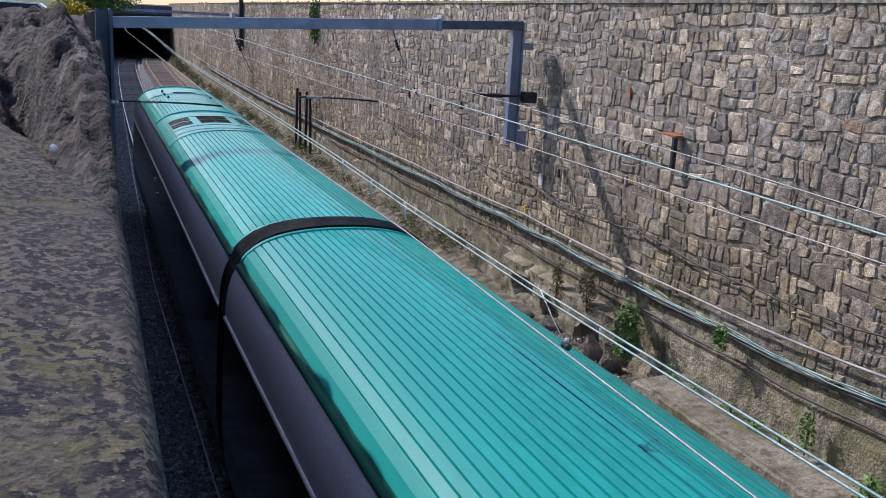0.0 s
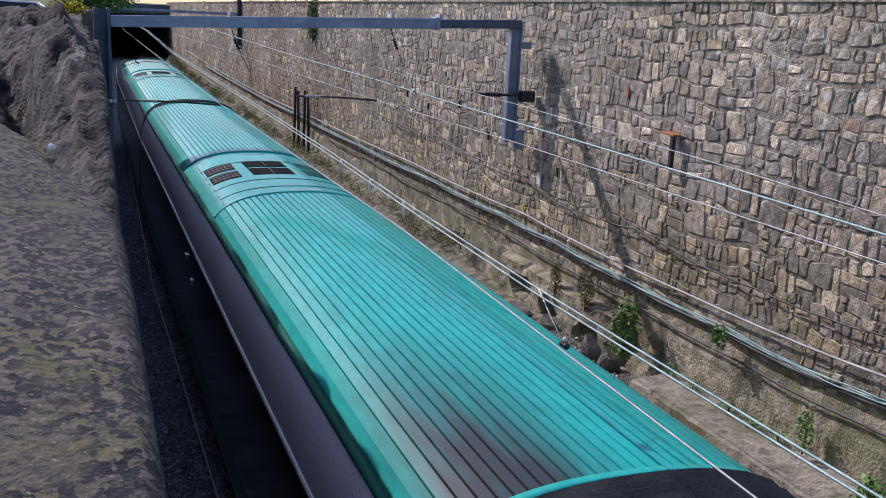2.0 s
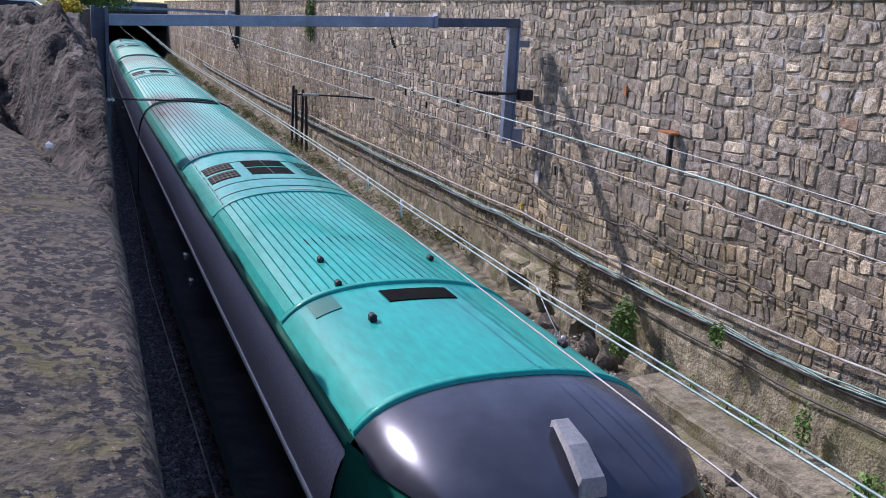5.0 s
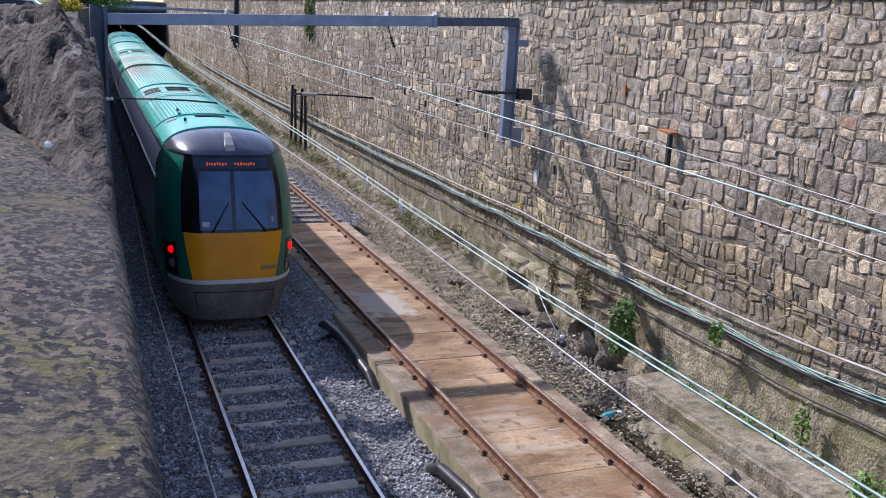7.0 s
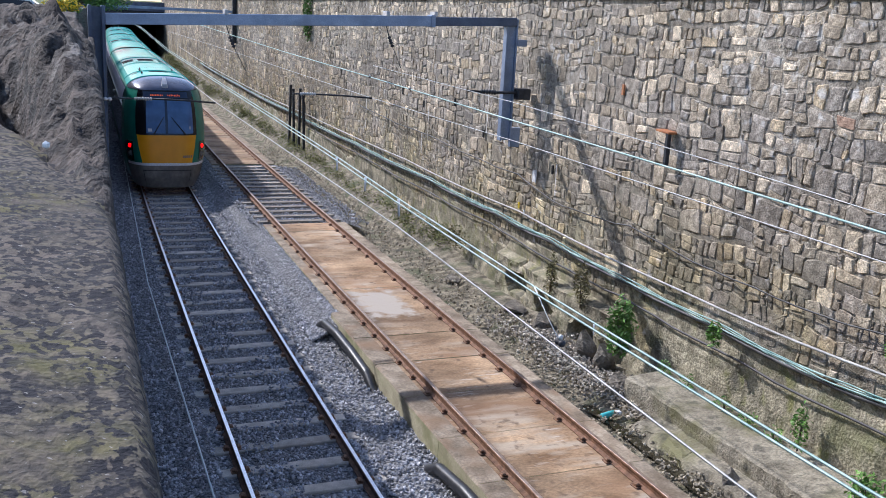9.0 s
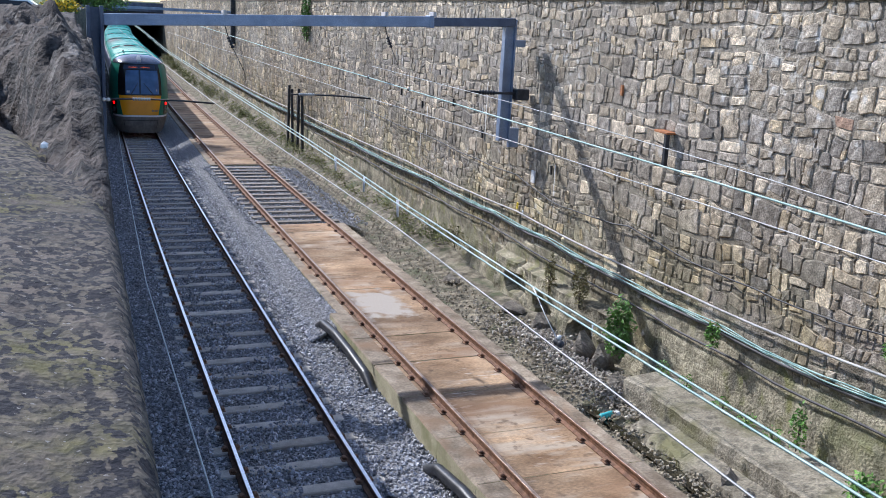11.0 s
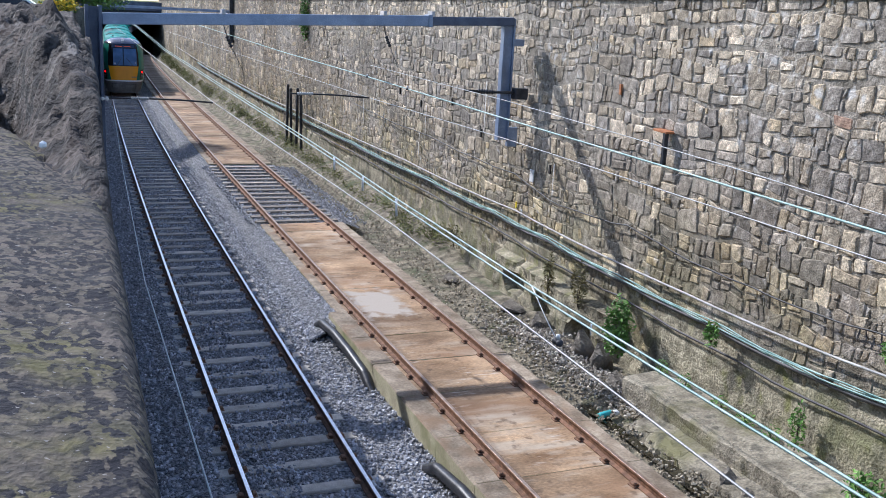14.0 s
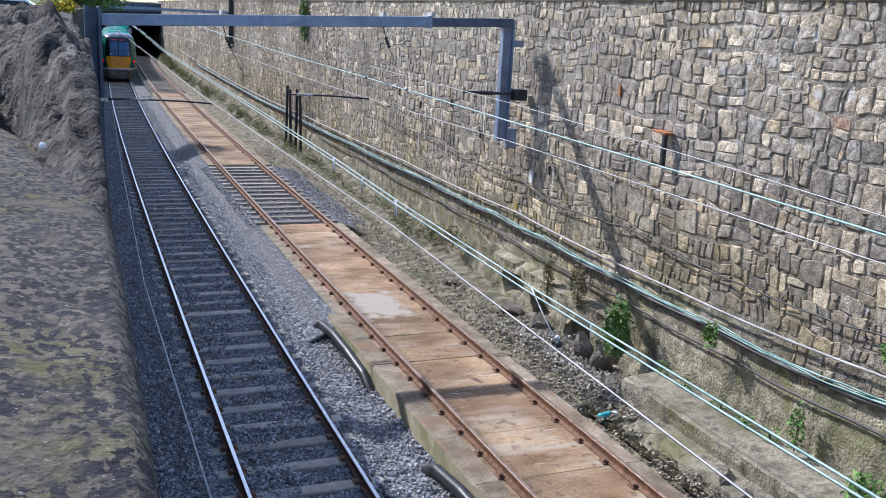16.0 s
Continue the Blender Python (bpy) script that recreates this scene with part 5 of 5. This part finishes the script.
    # graffiti as plain strokes
    root = empty("graffiti", wall_x(9.2) - 0.06, 9.28, 2.55)
    for i in range(5):
        y = -0.13 * i
        bm = bmesh.new()
        box(bm, -0.004, 0.004, y - 0.012, y + 0.012, -0.09, 0.09, 0.0, Matrix.Rotation(0.2 * (-1) ** i, 4, "X"))
        part("stroke", bm, M_CABLE, root)
    tagged(root, "faint dark painted scrawl on the wall", "graffiti")
    vs = [(5.55 + cen(y) * 0 + s * (0.10 + 0.07 * noise.noise(Vector((y * 1.7, s, 0)))), y, -0.012) for y in span(9.2, 13.4, 0.3) for s in (-1, 1)]
    ob = mesh("puddle", vs, [(2 * i, 2 * i + 1, 2 * i + 3, 2 * i + 2) for i in range(len(vs) // 2 - 1)], M_WATER)
    tagged(ob, "thin brown puddle in the drainage strip", "puddle", kind="structure")
    # litter
    root = empty("litter_can", 5.62, 12.82, 0.03)
    tube("can_body", [(-0.16, 0, 0.0), (-0.15, 0, 0.0), (0.1, 0.05, 0.01), (0.11, 0.05, 0.01)], [0.05, 0.06, 0.06, 0.05], M_BLUE, root, "", 10)
    bm = bmesh.new()
    box(bm, 0.1, 0.26, 0.0, 0.12, -0.03, 0.04, 0.02)
    part("torn_wrapper", bm, M_WHITE, root, "white crumpled wrapper")
    tagged(root, "crushed turquoise can with white wrapper in the ditch", "litter")
    bm = bmesh.new()
    bmesh.ops.create_icosphere(bm, subdivisions=1, radius=0.022)
    ob = link("white_chip", bm, M_WHITE)
    ob.location = (-2.95, 5.05, 5.73)
    tagged(ob, "small white chip lying on the bank", "stone chip")


line_side()


# ---- plants ----
def leaves(n, c, s, size, r, flat=0.35):
    vs, fs = [], []
    for i in range(n):
        while True:
            p = Vector((r.uniform(-1, 1), r.uniform(-1, 1), r.uniform(-1, 1)))
            if p.length < 1 and p.length > 0.3 * r.random():
                break
        lob = 1 + 0.35 * noise.noise(p * 2.2 + Vector(c))
        o = Vector((c[0] + p.x * s[0] * lob, c[1] + p.y * s[1] * lob, c[2] + p.z * s[2] * lob))
        q = Euler((r.uniform(-0.9, 0.9), r.uniform(-0.9, 0.9), r.uniform(0, 6.3))).to_matrix()
        l = r.uniform(0.6, 1.3) * size
        k = len(vs)
        for a, b, z in ((-l, 0, 0), (0, -l * 0.42, l * 0.12), (l, 0, -l * 0.1), (0, l * 0.42, l * 0.12)):
            vs.append(o + q @ Vector((a, b, z)))
        fs += [(k, k + 1, k + 2), (k, k + 2, k + 3)]
    return vs, fs


def plants():
    r = random.Random(77)
    def bush(x, y, z, s, n, size, m, label, name="bush"):
        root = empty(name, x, y, z)
        for k in range(3):
            a = r.uniform(0, 6.3)
            tube("stem", [(0, 0, -s[2]), (0.1 * s[0] * math.cos(a), 0.1 * s[1] * math.sin(a), -s[2] * 0.3), (0.4 * s[0] * math.cos(a), 0.4 * s[1] * math.sin(a), s[2] * 0.5)], [0.012, 0.009, 0.004], M_BARK, root)
        vs, fs = leaves(n, (0, 0, 0), s, size, r)
        mesh("foliage", vs, fs, m, root)
        tagged(root, label, "plant", group="plants in the cutting")
    bush(6.75, 14.45, 1.0, (0.26, 0.34, 0.55), 900, 0.055, M_LEAF, "bright green weed bush growing at the wall")
    bush(6.9, 11.97, 1.68, (0.10, 0.16, 0.22), 160, 0.05, M_LEAF, "small green weed rooted in the wall")
    bush(6.95, 16.3, 1.3, (0.09, 0.32, 0.5), 420, 0.045, M_LEAFD, "dry brown creeper hanging on the wall", "creeper")
    bush(6.95, 17.6, 1.1, (0.08, 0.25, 0.55), 300, 0.045, M_LEAFD, "dry brown creeper hanging on the wall", "creeper")
    bush(6.95, 9.9, 0.95, (0.10, 0.16, 0.38), 220, 0.04, M_LEAF, "pale green weed against the wall's foot")
    bush(6.9, 8.5, 2.6, (0.10, 0.12, 0.2), 120, 0.045, M_LEAF, "small green weed rooted in the wall")
    bush(6.7, 8.35, 0.75, (0.2, 0.3, 0.25), 260, 0.05, M_LEAF, "green weeds on the ledge")
    for y in (11.0, 11.6, 12.6, 10.4, 13.3):
        bush(wall_x(y) - 0.28, y, 0.6, (0.12, 0.2, 0.14), 90, 0.035, M_LEAF, "small weed tuft on the concrete ledge", "weed")
    bush(wall_x(42) - 0.1, 42.0, 6.15, (0.22, 0.55, 1.05), 520, 0.09, M_LEAFT, "bushy plant hanging over the wall top")
    bush(wall_x(24) - 0.4, 23, 0.75, (0.2, 0.6, 0.3), 260, 0.05, M_LEAFD, "brown weeds at the wall's foot", "weed")
    # weeds along the far bank
    vs, fs = [], []
    for i in range(300):
        y = 24 + 90 * r.random()
        k = len(vs)
        h = r.uniform(0.15, 0.4) * (1 + max(0, y - 40) / 60)
        v, f = leaves(70, (wall_x(y) - r.uniform(0.05, 0.8), y, 0.3 + h * 0.4), (0.25, 0.7, h * 0.8), 0.035 * (1 + y / 90), r)
        vs += v
        fs += [tuple(k + j for j in t) for t in f]
    tagged(mesh("bank_weeds", vs, fs, M_WEED), "yellow-green weeds along the foot of the wall", "weeds", kind="stuff")
    # moss and grass on the wall coping
    vs, fs = [], []
    for i in range(70):
        y = 6 + 60 * r.random()
        k = len(vs)
        v, f = leaves(14, (wall_x(y) + 0.08, y, 7.06 - 0.0025 * y), (0.08, 0.2, 0.06), 0.04, r)
        vs += v
        fs += [tuple(k + j for j in t) for t in f]
    tagged(mesh("coping_grass", vs, fs, M_LEAFD), "dry grass tufts on the wall coping", "grass", kind="stuff")

    def tree(x, y, z, h, s, n, size, label, low):
        root = empty("tree", x, y, z)
        tube("trunk", [(0, 0, 0), (0.05, 0.02, h * 0.4), (0, 0.1, h * 0.8)], [0.16, 0.12, 0.05], M_BARK, root, seg=9)
        for k in range(6):
            a = k * 1.05
            tube("limb", [(0.02, 0, h * 0.35), (s[0] * 0.4 * math.cos(a), s[1] * 0.4 * math.sin(a), h * 0.55), (s[0] * 0.8 * math.cos(a), s[1] * 0.8 * math.sin(a), h * 0.7)], [0.06, 0.04, 0.015], M_BARK, root)
        vs, fs = [], []
        for k in range(14):
            a, q = r.uniform(0, 6.3), r.uniform(0.1, 0.75)
            c = (s[0] * q * math.cos(a), s[1] * q * math.sin(a), h * low + s[2] * r.uniform(-0.6, 0.7))
            v, f = leaves(n // 14, c, (s[0] * 0.5, s[1] * 0.5, s[2] * 0.42), size, r)
            o = len(vs)
            vs += v
            fs += [tuple(o + j for j in t) for t in f]
        mesh("crown", vs, fs, M_LEAFT, root, "dense green leaves")
        tagged(root, label, "tree", group="trees beyond the bank")
    tree(-1.85, 50, 5.1, 2.7, (2.3, 2.2, 0.85), 5200, 0.09, "dense green tree overhanging the cutting", 0.62)
    root = empty("gorse_bush", -2.45, 46, 5.55)
    tube("stem", [(0, 0, -0.3), (0.05, 0, 0.2), (0.2, 0, 0.6)], [0.03, 0.02, 0.01], M_BARK, root)
    v, f = leaves(1100, (0, 0, 0.5), (0.75, 1.1, 0.55), 0.08, r)
    mesh("foliage", v, f, M_LEAFT, root)
    v, f = leaves(800, (0, -0.3, 0.55), (0.8, 1.1, 0.4), 0.075, r)
    mesh("flowers", v, f, M_YELLOW, root, "yellow flowers")["kind"] = "stuff"
    tagged(root, "gorse bush covered in yellow flowers", "bush")


plants()


# ---- land beyond the bank ----
def car_thing(x, y, z, turn, paint, label):
    root = empty("parked_car", x, y, z)
    root.rotation_euler = (0, 0, turn)
    pr = [(-2.1, 0.35), (-2.15, 0.7), (-1.9, 0.95), (-1.25, 1.0), (-0.7, 1.42), (0.9, 1.45), (1.6, 1.0), (2.1, 0.85), (2.15, 0.4)]
    vs = [(s * (0.85 - (0.13 if zz > 1.1 else 0)), yy, zz) for s in (-1, 1) for yy, zz in pr]
    n = len(pr)
    fs = [(i, i + 1, n + i + 1, n + i) for i in range(n - 1)] + [tuple(range(n)), tuple(range(2 * n - 1, n - 1, -1)), (0, n, 2 * n - 1, n - 1)]
    mesh("body", vs, fs, paint, root)
    for s in (-1, 1):
        w = [(s * 0.83, -1.1, 1.02), (s * 0.76, -0.66, 1.36), (s * 0.75, 0.85, 1.38), (s * 0.83, 1.42, 1.02)]
        mesh("side_window", [(p[0] + s * 0.012, p[1], p[2]) for p in w], [(0, 1, 2, 3)], M_BLACK, root)
        for yy in (-1.3, 1.35):
            tube("wheel", [(s * 0.7, yy, 0.31), (s * 0.88, yy, 0.31)], 0.31, M_UNDER, root, seg=14)
    mesh("windscreen", [(-0.66, -1.24, 1.03), (0.66, -1.24, 1.03), (0.6, -0.74, 1.40), (-0.6, -0.74, 1.40)], [(0, 1, 2, 3)], M_GLASS, root)
    tagged(root, label, "car", group="cars parked above the cutting")


car_thing(-4.4, 48, 4.85, 1.5, M_CAR, "white hatchback parked above the cutting")
car_thing(-7.4, 60, 4.75, 1.3, M_CARB, "silver-blue car parked above the cutting")
car_thing(-5.2, 70, 4.75, 1.6, M_CARB, "silver-blue car parked above the cutting")
bm = bmesh.new()
box(bm, -0.06, 0.06, -0.06, 0.06, 0, 3.0, 0.01)
ob = link("sign_post", bm, M_NAVY)
ob.location = (-5.62, 60.0, 4.8)
tagged(ob, "dark blue post behind the bank", "post")


# nearest wall stones, each a piece of the wall
RED = min(((y, z) for _, _, y, z in SINGLES), key=lambda p: abs(p[0] - 10.23) + abs(p[1] - 5.37))


def place_singles():
    for vs, fs, y, z in SINGLES:
        red = (y, z) == RED
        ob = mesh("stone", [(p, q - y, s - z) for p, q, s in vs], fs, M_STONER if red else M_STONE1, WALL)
        ob.location = (wall_x(y), y, z - 0.0025 * y)


place_singles()

# tail of the train along the line, seconds and metres
TAIL = ((0, -34.7), (0.5, -30.9), (1.0, -27.0), (1.5, -22.9), (2, -19.0), (2.5, -15.1), (3, -11.2), (3.5, -7.4), (4, -3.6), (5.2, 5.4), (6.3, 13.5), (7, 18.8),
        (7.5, 22.6), (8, 26.4), (8.5, 30.0), (9, 33.8), (10.2, 42.8), (11.3, 51.1), (12.5, 59.4), (13.5, 66.7), (14.5, 73.9), (15.2, 78.8), (16, 84.2))


def track_pose(s):
    """Pose on the running line at y = s, turned along it."""
    d = (cen(s + 1) - cen(s - 1)) / 2
    return pose(cen(s), s, 0, 0, 0, -math.degrees(math.atan(d)))


def car_pose(s, length):
    a, b = Vector((cen(s + 3), s + 3, 0)), Vector((cen(s + length - 3), s + length - 3, 0))
    ang = -math.degrees(math.atan2(b.x - a.x, b.y - a.y))
    o = a - (b - a).normalized() * 3
    return pose(o.x, o.y, 0, 0, 0, ang)


def motions():
    for i, c in enumerate(CARS):
        walk(c, [(t, car_pose(s + LEN * i, LEN)) for t, s in TAIL])
    for i, g in enumerate(GANGS):
        walk(g, [(t, track_pose(s + LEN * (i + 1))) for t, s in TAIL])


motions()
